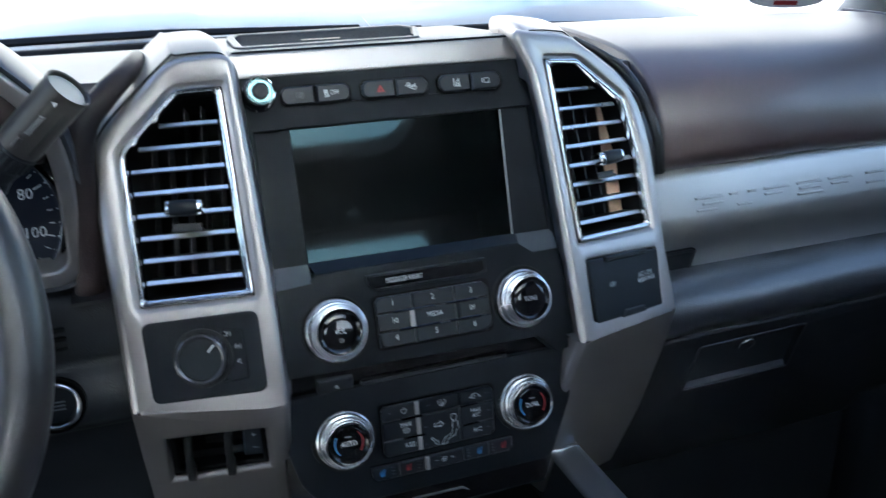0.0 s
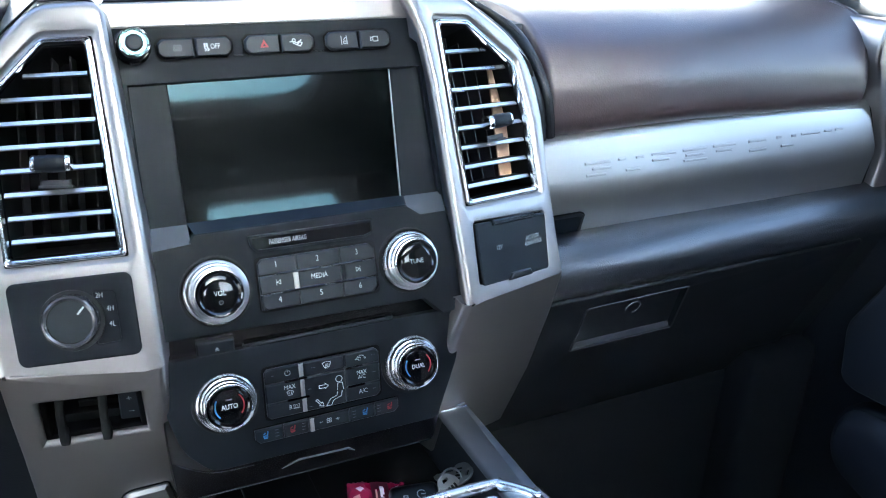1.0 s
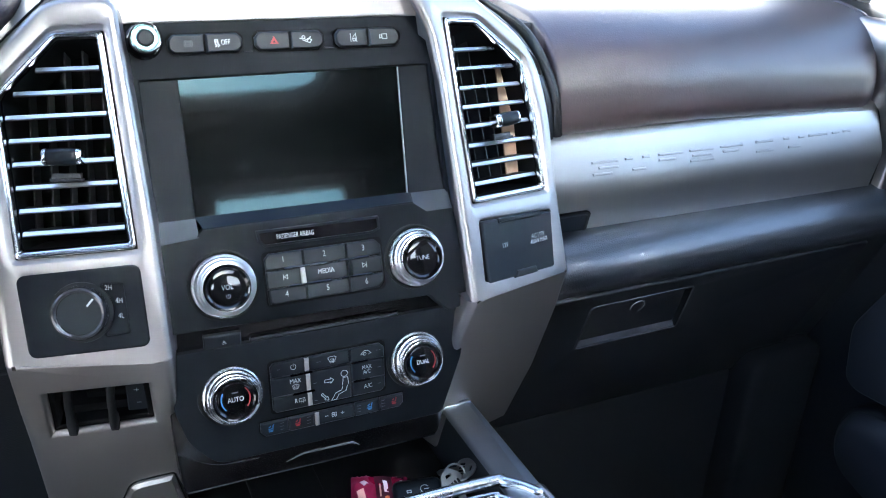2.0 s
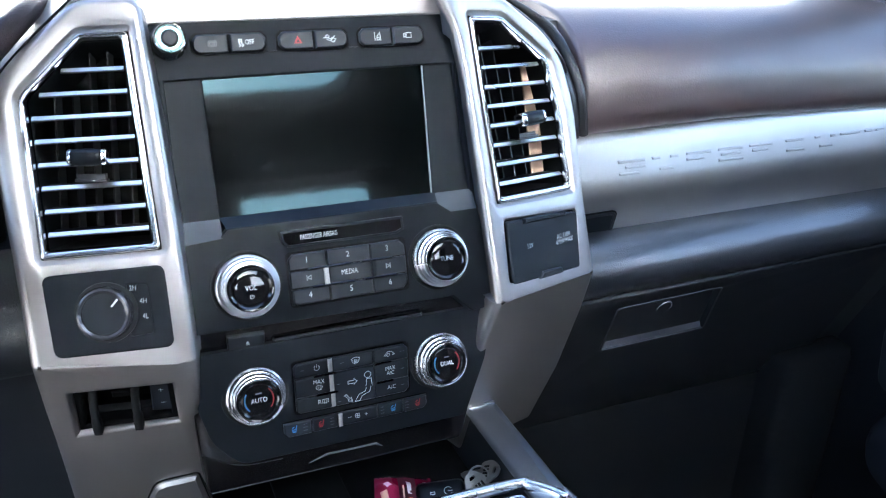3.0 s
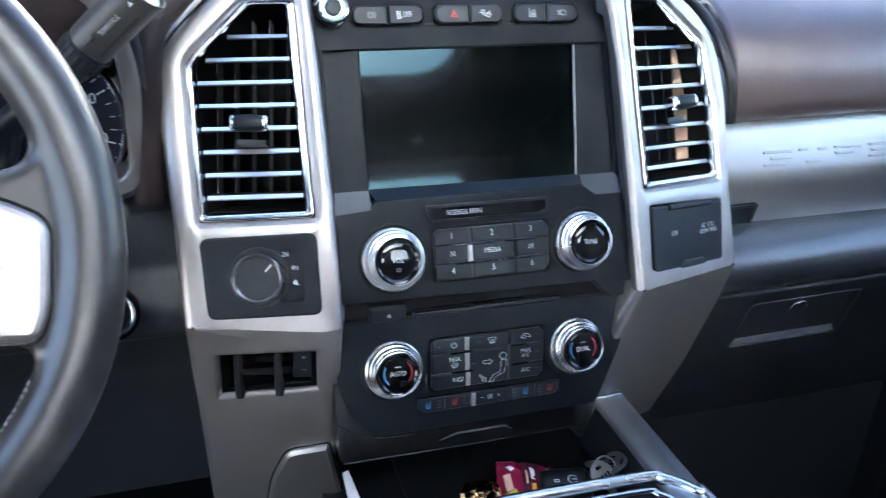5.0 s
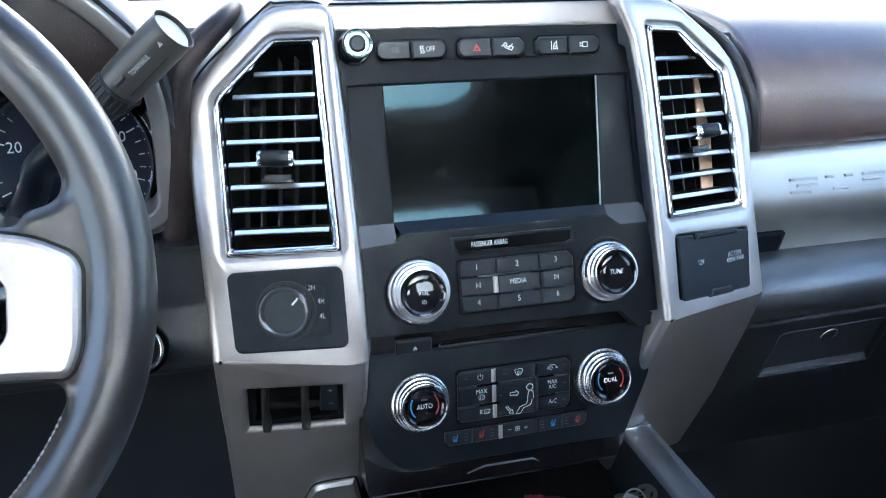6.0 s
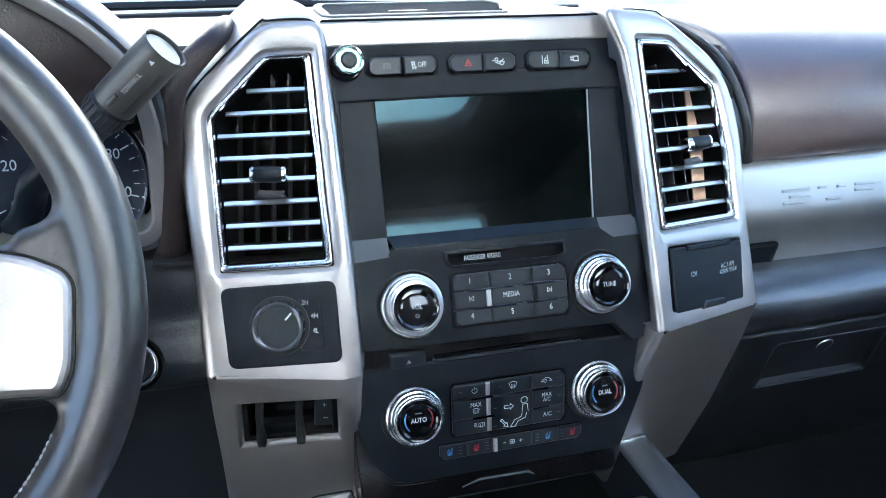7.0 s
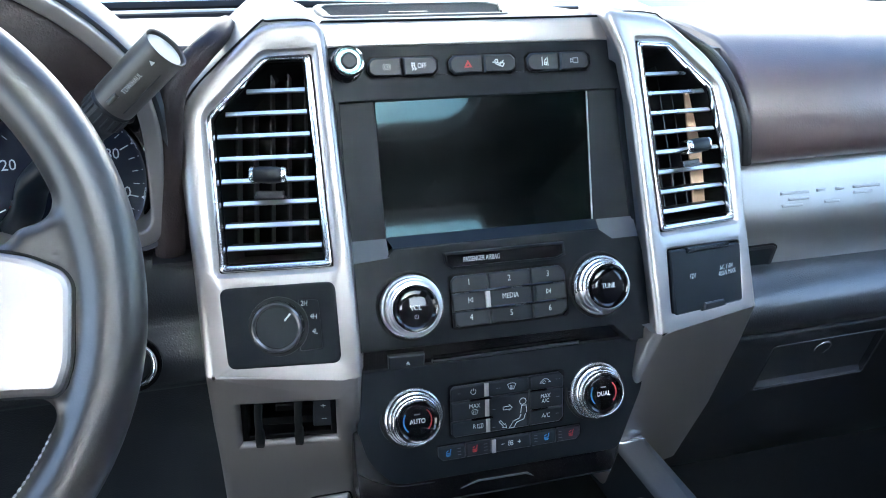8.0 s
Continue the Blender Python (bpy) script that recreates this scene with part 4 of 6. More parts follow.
# climate keys
Z = [0.5750, 0.5606, 0.5425, 0.5278]
X = [-0.0495, -0.0150, 0.0232, 0.0562]
part("key_well", block(FH, rounded(onto(FH, [(X[0] - 0.0017, Z[3] - 0.0017), (X[3] + 0.0017, Z[3] - 0.0017), (X[3] + 0.0017, Z[0] + 0.0017), (X[0] - 0.0017, Z[0] + 0.0017)]), 0.005, 3), -0.003, 0.0005), DULL, stack)
for r in range(3):
    for k in range(3):
        g = 0.00035
        q = onto(FH, [(X[k] + g, Z[r + 1] + g), (X[k + 1] - g, Z[r + 1] + g), (X[k + 1] - g, Z[r] - g), (X[k] + g, Z[r] - g)])
        rad = [0.0, 0.0, 0.0, 0.0]
        if k == 0:
            rad[3] = 0.003 if r == 0 else 0
            rad[0] = 0.003 if r == 2 else 0
        if k == 2:
            rad[2] = 0.004 if r == 0 else 0
            rad[1] = 0.004 if r == 2 else 0
        if r == 2 and k == 1:
            continue
        if r == 1 and k == 1:
            q = onto(FH, [(X[1] + g, Z[3] + g), (X[2] - g, Z[3] + g), (X[2] - g, Z[1] - g), (X[1] + g, Z[1] - g)])
            rad = [0, 0, 0, 0]
        kk = part("key", block(FH, rounded(q, rad, 1), -0.004, 0.0034, 0.0010), KEY, stack)
        m = on(FH, (X[k] + X[k + 1]) / 2, (Z[r] + Z[r + 1]) / 2)
        h = 0.0038
        if (r, k) == (0, 0):
            icon(kk, FH, (m[0] + 0.004, m[1]), [arc(0, 0, 0.0024, 125, 415, 16), [(0, 0.003), (0, 0.0008)]], 0.00045, h)
            icon(kk, FH, (m[0] - 0.009, m[1]), [[(-0.001, 0), (0.001, 0)]], 0.0005, h, DIM)
        if (r, k) == (1, 0):
            words(kk, FH, (m[0] + 0.005, m[1] + 0.0028), "MAX", 0.0058, h, 0.82)
            icon(kk, FH, (m[0] + 0.005, m[1] - 0.0025), [arc(0, -0.0012, 0.0034, 150, 30), [(-0.0028, 0.0004), (-0.0018, -0.0022), (0.0018, -0.0022), (0.0028, 0.0004)], [(-0.001, -0.0012), (-0.001, 0.0008)], [(0.001, -0.0012), (0.001, 0.0008)]], 0.0004, h)
        if (r, k) == (2, 0):
            words(kk, FH, (m[0] + 0.0045, m[1]), "R", 0.0060, h, 0.85)
            icon(kk, FH, (m[0] + 0.0098, m[1]), [[(-0.0026, 0.0018), (0.0026, 0.0018), (0.0026, -0.0016), (-0.0026, -0.0016), (-0.0026, 0.0018)], [(-0.001, -0.0024), (-0.001, 0.001)], [(0.001, -0.0024), (0.001, 0.001)]], 0.0004, h)
        if (r, k) == (0, 1):
            icon(kk, FH, (m[0] + 0.003, m[1]), [arc(0, -0.0045, 0.0075, 120, 60, 8), [(-0.0038, 0.0018), (-0.0022, -0.0022), (0.0022, -0.0022), (0.0038, 0.0018)], [(-0.0012, -0.0032), (-0.0012, 0.0008)], [(0.0, -0.0032), (0.0, 0.0008)], [(0.0012, -0.0032), (0.0012, 0.0008)]], 0.00045, h)
            icon(kk, FH, (m[0] - 0.0095, m[1]), [[(-0.0016, 0), (-0.0006, 0)], [(0.0006, 0), (0.0016, 0)]], 0.0005, h, DIM)
        if (r, k) == (1, 1):
            c0 = on(FH, 0.0050, 0.5425)
            icon(kk, FH, c0, [arc(0.0125, 0.0098, 0.0030, 0, 360, 16), [(0.0105, -0.0008), (0.0112, 0.0058), (0.0155, 0.0058), (0.0162, -0.0008)],
                              [(0.0148, -0.0025), (0.0135, -0.0072), (0.0065, -0.0095), (0.004, -0.0140), (-0.0005, -0.0140), (0.0035, -0.0078), (0.0095, -0.0058), (0.0105, -0.0025)],
                              [(-0.006, 0.0058), (-0.006, 0.0070), (-0.0005, 0.0070), (-0.0005, 0.0084), (0.0024, 0.0056), (-0.0005, 0.0030), (-0.0005, 0.0042), (-0.006, 0.0042), (-0.006, 0.0058)],
                              [(-0.0100, -0.0065), (-0.0085, -0.0055), (-0.0050, -0.0100), (-0.0038, -0.0092), (-0.0030, -0.0132), (-0.0068, -0.0122), (-0.0060, -0.0112), (-0.0100, -0.0065)]], 0.00055, h)
            for dz in (0.006, -0.011):
                icon(kk, FH, (c0[0] - 0.0145, c0[1] + dz), [[(-0.0014, 0), (0.0010, 0)]], 0.0005, h, DIM)
        if (r, k) == (0, 2):
            icon(kk, FH, (m[0] - 0.001, m[1]), [[(-0.0048, -0.0012), (-0.0034, 0.0006), (-0.0012, 0.0024), (0.0020, 0.0020), (0.0040, 0.0002), (0.0050, -0.0010), (0.003, -0.0012)], arc(-0.0010, -0.0008, 0.0014, 0, 300, 10), [(-0.0048, -0.0012), (-0.0028, -0.0014)]], 0.0005, h)
            icon(kk, FH, (m[0] + 0.0112, m[1] + 0.0005), [[(-0.0016, 0), (-0.0012, 0)], [(0.0012, 0), (0.0016, 0)]], 0.0006, h, DIM)
        if (r, k) == (1, 2):
            words(kk, FH, (m[0] - 0.0006, m[1]), "MAX\nA/C", 0.0054, h, 0.82)
            icon(kk, FH, (m[0] + 0.0115, m[1]), [[(-0.0014, 0), (0.0010, 0)]], 0.0006, h, DIM)
        if (r, k) == (2, 2):
            words(kk, FH, m, "A/C", 0.0060, h, 0.85)
            icon(kk, FH, (m[0] + 0.0110, m[1] + 0.0004), [[(-0.0014, 0), (0.0010, 0)]], 0.0006, h, DIM)
# lit chamfers of the middle keys, drawn as silver bars
for x0, x1, z0, z1 in ((-0.0190, -0.0150, 0.5628, 0.5744), (-0.0184, -0.0146, 0.5440, 0.5600), (-0.0178, -0.0140, 0.5290, 0.5420)):
    part("key_bar", block(FH, onto(FH, [(x0, z0), (x1, z0), (x1, z1), (x0, z1)]), 0.002, 0.0046, 0.0008), SILVER, stack, "silver bar standing for a lit key edge")
part("key_bar", block(FH, onto(FH, [(0.0215, 0.5628), (0.0245, 0.5628), (0.0245, 0.5742), (0.0215, 0.5742)]), 0.002, 0.0046, 0.0008), PANEL, stack)
for x0, x1, z in ((-0.032, -0.012, 0.5606), (-0.031, -0.011, 0.5425), (0.024, 0.040, 0.5606), (0.025, 0.041, 0.5425)):
    part("key_ridge", block(FH, rounded(onto(FH, [(x0, z - 0.0010), (x1, z - 0.0010), (x1, z + 0.0010), (x0, z + 0.0010)]), 0.0009, 3), 0.001, 0.0044, 0.0006), PIANO, stack)

# row of seat and fan keys
zt, zb = 0.5208, 0.5078
XS = [-0.0615, -0.0366, -0.0129, 0.0248, 0.0496, 0.0728]
part("key_well", block(FH, onto(FH, [(XS[0] + 0.003, zb - 0.0012), (XS[5] - 0.003, zb - 0.0012), (XS[5] + 0.0012, zb + 0.004), (XS[5] + 0.0012, zt + 0.0012), (XS[0] - 0.0012, zt + 0.0012), (XS[0] - 0.0012, zb + 0.004)]), -0.003, 0.0005), DULL, stack)
for k in range(5):
    g = 0.0004
    pts = [(XS[k] + g, zb), (XS[k + 1] - g, zb), (XS[k + 1] - g, zt), (XS[k] + g, zt)]
    if k == 0:
        pts = [(XS[0] + 0.004, zb), (XS[1] - g, zb), (XS[1] - g, zt), (XS[0], zt), (XS[0], zb + 0.004)]
    if k == 4:
        pts = [(XS[4] + g, zb), (XS[5] - 0.004, zb), (XS[5], zb + 0.004), (XS[5], zt), (XS[4] + g, zt)]
    kk = part("key", block(FH, onto(FH, pts), -0.004, 0.0034, 0.0010), KEY, stack)
    m = on(FH, (XS[k] + XS[k + 1]) / 2, (zt + zb) / 2)
    h = 0.0038
    if k == 2:
        icon(kk, FH, m, [[(-0.0085, 0), (-0.0060, 0)], [(0.0068, 0), (0.0094, 0)], [(0.0081, 0.0013), (0.0081, -0.0013)]] + [arc(0.0015 * math.cos(a), 0.0015 * math.sin(a), 0.0011, 0, 360, 8) for a in (0.79, 2.36, 3.93, 5.50)], 0.0005, h)
    else:
        cool = k in (0, 3)
        sx = -0.003 if k in (0,) else 0.003 if k == 3 else -0.003 if k == 1 else 0.003
        icon(kk, FH, (m[0] + sx, m[1]), [[(0.0022, 0.0030), (0.0016, -0.0004), (-0.0018, -0.0004)], [(0.0018, -0.0018), (-0.0018, -0.0018)], [(0.0012, -0.0028), (-0.0012, -0.0028)], [(-0.0016, 0.0012), (-0.0002, 0.0022)]], 0.0009, h, BLUE if cool else RED)
        for dz in (-0.003, 0, 0.003):
            icon(kk, FH, (m[0] - sx * 2.4, m[1] + dz), [[(-0.0016, 0), (0.0012, 0)]], 0.0005, h, DIM)
# the fan key's lit edge, again put in as a silver bar
part("key_bar", block(FH, onto(FH, [(-0.0124, zb + 0.0003), (-0.0088, zb + 0.0003), (-0.0088, zt - 0.0003), (-0.0124, zt - 0.0003)]), 0.002, 0.0046, 0.0008), SILVER, stack, "silver bar standing for a lit key edge")


# ---- air vents ----
def span(poly, v):
    """The least and greatest u at which an outline crosses the height v."""
    xs = []
    for a, b in zip(poly, poly[1:] + poly[:1]):
        if (a[1] - v) * (b[1] - v) < 0:
            xs.append(a[0] + (b[0] - a[0]) * (v - a[1]) / (b[1] - a[1]))
    return min(xs), max(xs)


VOID = material("black duct plastic", (0.002, 0.002, 0.0025), 0.8, grain=0.3, spec=0.15)
BRIGHT = material("bright satin metal", (0.96, 0.93, 0.89), 0.30, 1.0, wear=0.2)
POLISHED = material("polished chrome", (0.92, 0.93, 0.95), 0.15, 1.0, wear=0.3)
VANE = material("grey vane plastic", (0.022, 0.022, 0.024), 0.4, grain=0.2)
SLAT = material("dark slat plastic", (0.010, 0.010, 0.012), 0.4, grain=0.2)
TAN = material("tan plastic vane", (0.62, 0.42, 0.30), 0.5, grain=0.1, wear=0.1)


def air_vent(F, outline, side, label):
    s = side
    v = thing("air_vent", F @ Vector((0, 0.06, -0.02)), label, "air vent", "vents beside the screen")
    raw = onto(F, outline)

    def ring(d):
        return rounded(offset(raw, d), max(0.0012, 0.0045 + 0.45 * d))

    inn = ring(-0.0068)
    bm = bmesh.new()
    bridge(bm, ring_verts(bm, F, ring(0.0012), -0.0040), ring_verts(bm, F, ring(-0.0014), -0.0040))
    part("gap", bm, RUBBER, v, "", 0)
    # chrome surround, rolled in section
    bm = bmesh.new()
    rows = [ring_verts(bm, F, ring(d), h) for d, h in ((-0.0003, -0.005), (-0.0003, -0.0008), (-0.0008, 0.0001), (-0.0017, 0.0004), (-0.0024, 0.0000), (-0.0028, -0.0012), (-0.0032, -0.0006), (-0.0040, 0.0002), (-0.0049, -0.0004), (-0.0058, -0.0030), (-0.0066, -0.0075), (-0.0070, -0.014))]
    for a, b in zip(rows, rows[1:]):
        bridge(bm, a, b)
    part("chrome_surround", bm, POLISHED, v, "polished chrome surround", 24)
    bm = bmesh.new()
    a, b = ring_verts(bm, F, inn, -0.004), ring_verts(bm, F, ring(-0.0108), -0.055)
    bridge(bm, a, b)
    bm.faces.new(b)
    part("duct", bm, VOID, v)
    zs = [0.8232, 0.8072, 0.7910, 0.7748, 0.7584, 0.7420, 0.7256, 0.7094]
    if s > 0:
        zs = [z + 0.0006 for z in zs]
    for z in zs:
        pi = on(F, s * 0.150, z)
        po = on(F, s * 0.228, z - 0.0034)
        k = (po[1] - pi[1]) / (po[0] - pi[0])
        mid = (pi[1] + po[1]) / 2
        u0, u1 = span(inn, mid)
        if z > 0.80:
            # the chamfer cuts the highest slats shorter
            ua, ub = span(inn, mid + 0.002)
            u0, u1 = max(u0, ua), min(u1, ub)
        u0 += 0.0006
        u1 -= 0.0006
        f = lambda u: pi[1] + k * (u - pi[0])
        bm = bmesh.new()
        sec = [(0.0, -0.0010), (-0.0005, 0.0008), (-0.002, 0.0011), (-0.020, 0.0035), (-0.020, 0.0022), (-0.002, -0.0013)]
        r = [[bm.verts.new(F @ Vector((u, f(u) + dv, -0.005 + w))) for w, dv in sec] for u in (u0, u1)]
        bridge(bm, r[0], r[1])
        bm.faces.new(r[0])
        bm.faces.new(r[1])
        slat = part("slat", bm, SLAT, v)
        bm = bmesh.new()
        sec = [(0.0008, -0.0021), (0.0013, -0.0013), (-0.0006, 0.0015), (-0.0016, 0.0018), (-0.0014, -0.0023)]
        r = [[bm.verts.new(F @ Vector((u, f(u) + dv, -0.005 + w))) for w, dv in sec] for u in (u0, u1)]
        bridge(bm, r[0], r[1])
        bm.faces.new(r[0])
        bm.faces.new(r[1])
        part("bright_edge", bm, BRIGHT, slat, "bright metal slat edge")
    # upright vanes behind the slats
    lo, hi = on(F, s * 0.19, 0.695)[1], on(F, s * 0.19, 0.838)[1]
    ua, ub = span(inn, (lo + hi) / 2)
    for i in range(5):
        u = ua + (ub - ua) * (i + 0.7) / 5.4
        hh = hi if (u - ua if s < 0 else ub - u) > 0.03 else hi - 0.03
        bm = box(-0.0006, 0.0006, lo + 0.012, hh, -0.047, -0.0275)
        bm.transform(F @ Matrix.Translation((u, 0, 0)))
        part("vane", bm, VANE, v)
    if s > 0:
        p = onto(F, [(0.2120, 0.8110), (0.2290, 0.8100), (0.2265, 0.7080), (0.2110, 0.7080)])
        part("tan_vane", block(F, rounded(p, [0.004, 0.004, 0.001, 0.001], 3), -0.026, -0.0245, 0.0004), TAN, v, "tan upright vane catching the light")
    # thumb tab
    c0 = on(F, s * (0.1860 if s < 0 else 0.1943), 0.7600 if s < 0 else 0.7590)
    w = 0.0128

    def barrel(rows):
        # a rounded bar across the vent: (along, half height, half depth) rows
        bm, loops = bmesh.new(), []
        for du, a, b in rows:
            ring_ = [(b * math.copysign(abs(math.cos(q)) ** 0.6, math.cos(q)), a * math.copysign(abs(math.sin(q)) ** 0.6, math.sin(q))) for q in (2 * math.pi * i / 24 for i in range(24))]
            loops.append([bm.verts.new(F @ Vector((c0[0] + du, c0[1] + y, 0.0005 + x))) for x, y in ring_])
        for p, q in zip(loops, loops[1:]):
            bridge(bm, p, q)
        bm.faces.new(loops[0])
        bm.faces.new(loops[-1])
        return bm

    tab = part("thumb_tab", barrel([(-w + 0.0012, 0.0056, 0.0080), (-w * 0.5, 0.0064, 0.0088), (0.0, 0.0067, 0.0090), (w * 0.5, 0.0064, 0.0088), (w - 0.0012, 0.0056, 0.0080)]), KEY, v, "black barrel-shaped thumb tab with chrome ends", 50)
    for e in (-1, 1):
        part("chrome_end", barrel([(e * (w - 0.0022), 0.0062, 0.0086), (e * (w - 0.0004), 0.0063, 0.0086), (e * (w + 0.0012), 0.0054, 0.0074), (e * (w + 0.0017), 0.0036, 0.0050)]), POLISHED, tab, "", 50)
    part("tab_slot", block(F, rect(c0[0] - 0.0105, c0[0] + 0.0105, c0[1] - 0.0165, c0[1] - 0.0120), -0.012, -0.0065, 0.0005), VANE, v)
    part("tab_stem", block(F, rect(c0[0] - 0.012, c0[0] + 0.012, c0[1] - 0.0185, c0[1] - 0.0160), -0.012, -0.0050, 0.0005), VANE, v)
    return v


air_vent(FVL, VENT_L, -1, "tall black air vent with bright slats in a chrome surround")
air_vent(FVR, VENT_R, 1, "tall black air vent with bright slats and one tan vane")

# ---- four-wheel-drive selector panel ----
sel = thing("drive_selector", FVL @ Vector((-0.04, -0.045, 0)), "black rotary drive selector panel in the silver pillar", "switch panel")
pl = rounded(onto(FVL, PANEL_L), 0.0055, 5)
win = rounded(onto(FVL, [(-0.1760, 0.6300), (-0.1565, 0.6325), (-0.1565, 0.6700), (-0.1740, 0.6705)]), 0.0035)
part("panel", plate(FVL, offset(pl, -0.0004), [win], 0.0010, 0.012, 0.0026, 0.004, 0.0012), PANEL, sel, "", 50)
dc = on(FVL, -0.1893, 0.6496)
part("dial_ring", lathe(FVL, dc, [(0.0207, 0.0030), (0.0205, 0.0088), (0.0194, 0.0114), (0.0180, 0.0121), (0.0162, 0.0112), (0.0158, 0.0098)], 56), RINGS, sel, "dark satin dial ring", 40)
dial = part("dial", lathe(FVL, dc, [(0.0205, 0.0), (0.0202, 0.002), (0.0196, 0.0085), (0.0186, 0.0105), (0.0166, 0.0112), (0.0160, 0.0098), (0.0, 0.0096)], 56), KEY, sel, "round black dial", 25)
part("dial_seat", lathe(FVL, dc, [(0.0236, 0.0), (0.0232, 0.0022), (0.0206, 0.0026)], 48), RUBBER, sel)
part("pointer", strokes(FVL, [[(dc[0] + 0.0062, dc[1] + 0.0060), (dc[0] + 0.0098, dc[1] + 0.0104)]], 0.0014, 0.0102), WHITE, dial, "white pointer line", 0)
part("label_window", block(FVL, offset(win, -0.0001), -0.006, -0.0016), PANEL, sel)
for z, t in ((0.6662, "2H"), (0.6566, "4H"), (0.6456, "4L")):
    q = on(FVL, -0.1688 if t == "2H" else -0.1625, z)
    part("lettering", letters(FVL, q, t, 0.0056, -0.0012, 0.8), WHITE, sel, "", 0)

# ---- trailer brake controller in the leg ----
brk = thing("brake_controller", FLL @ Vector((-0.04, -0.04, -0.01)), "black trailer brake controller in a recess of the silver pillar", "brake controller")
VOIDED = offset(rounded(onto(FLL, LEG_CUT), 0.004), -0.0052)
bm = bmesh.new()
deep = [ring_verts(bm, FLL, VOIDED, h) for h in (-0.007, -0.055)]
bridge(bm, *deep)
bm.faces.new(deep[1])
part("recess", bm, DULL, brk)
part("bezel", plate(FLL, offset(VOIDED, -0.0001), [offset(VOIDED, -0.0028)], -0.0052, 0.012, 0.0006, 0.012, 0.0022), DULL, brk, "", 40)
part("shelf", block(FLL, onto(FLL, [(-0.2150, 0.5345), (-0.1530, 0.5400), (-0.1530, 0.5485), (-0.2150, 0.5430)]), -0.04, -0.0125, 0.004), DULL, brk)
for x in (-0.2115, -0.1795):
    # a curved flat paddle that thickens to a squared finger end
    drop = (x + 0.204) * 0.10 - 0.002
    bm, rows = bmesh.new(), []
    for z, h, half, thick, dx in ((0.5790, -0.016, 0.0034, 0.004, 0.0), (0.5700, -0.0085, 0.0034, 0.004, 0.0), (0.5600, -0.0030, 0.0031, 0.004, 0.0004), (0.5490, 0.0004, 0.0030, 0.004, 0.0012), (0.5455, 0.0016, 0.0036, 0.006, 0.0016), (0.5365, 0.0030, 0.0036, 0.007, 0.0022), (0.5318, 0.0032, 0.0034, 0.007, 0.0024), (0.5306, 0.0018, 0.0030, 0.0045, 0.0024)):
        u, v = on(FLL, x + dx, z + drop)
        e = 0.0009
        rows.append([bm.verts.new(FLL @ Vector((u + du, v, h + dh))) for du, dh in ((-half + e, 0), (half - e, 0), (half, -e), (half, -thick), (-half, -thick), (-half, -e))])
    for p, q in zip(rows, rows[1:]):
        bridge(bm, p, q)
    bm.faces.new(rows[0])
    bm.faces.new(rows[-1])
    part("lever", bm, RUBBER, brk, "", 50)
part("bar", block(FLL, onto(FLL, [(-0.198, 0.557), (-0.163, 0.559), (-0.163, 0.567), (-0.198, 0.565)]), -0.03, -0.012, 0.001), DULL, brk)
g = onto(FLL, [(-0.1670, 0.5445), (-0.1510, 0.5455), (-0.1515, 0.5795), (-0.1675, 0.5780)])
gain = part("gain_switch", block(FLL, rounded(g, 0.002), -0.025, -0.006, 0.0012), KEY, brk)
gc = on(FLL, -0.1592, 0.5720)
part("icon", strokes(FLL, [[(gc[0] - 0.0018, gc[1]), (gc[0] + 0.0018, gc[1])], [(gc[0], gc[1] - 0.0018), (gc[0], gc[1] + 0.0018)], [(gc[0] - 0.0018, gc[1] - 0.017), (gc[0] + 0.0018, gc[1] - 0.017)]], 0.0005, -0.0055), WHITE, gain, "", 0)

# ---- power socket lid ----
lid = thing("power_socket", FVR @ Vector((0.05, -0.05, 0)), "charcoal power socket lid in the silver pillar", "power socket")
pr = rounded(onto(FVR, PANEL_R), 0.005)
part("well", block(FVR, offset(pr, -0.0004), -0.014, -0.004), RUBBER, lid)
q = onto(FVR, [(0.1545, 0.6235), (0.2375, 0.6200), (0.2402, 0.6700), (0.1530, 0.6775)])
cover = part("cover", block(FVR, rounded(q, 0.003), -0.010, 0.0012, 0.0014), KEY, lid)
part("hinge", block(FVR, rounded(onto(FVR, [(0.1720, 0.6720), (0.2230, 0.6690), (0.2232, 0.6738), (0.1720, 0.6770)]), 0.001), -0.002, 0.0042, 0.0014), KEY, lid)
part("finger_latch", block(FVR, onto(FVR, [(0.1850, 0.6215), (0.2140, 0.6205), (0.2120, 0.6262), (0.1885, 0.6275)]), 0.0, 0.0034, 0.0012), SLAT, lid)
q = on(FVR, 0.1775, 0.6520)
part("lettering", letters(FVR, q, "12V", 0.0062, 0.0016, 0.8), WHITE, cover, "", 0)
q = on(FVR, 0.2195, 0.6500)
part("lettering", letters(FVR, q, "AC 110V\n400W MAX", 0.0062, 0.0016, 0.74), WHITE, cover, "", 0)

# ---- top of the stack ----
MESHY = material("grille cloth", (0.014, 0.019, 0.025), 0.8, spec=0.02, grain=0.3, grain_scale=1500, bump=0.4, bump_scale=1800)
prof = [(0.055, 0.8648), (0.058, 0.8662), (0.090, 0.8672), (0.235, 0.8590), (0.260, 0.846), (0.260, 0.80), (0.055, 0.80)]
part("top_cover", sweep_x(prof, [(-0.136, 0, 0, 1), (0.128, 0, 0, 1)]), DASHTOP, stack, "matt grey cover with a speaker recess", 40)
grille = thing("speaker_grille", (-0.03, 0.13, 0.865), "dark grey speaker grille in the dash top", "speaker grille")
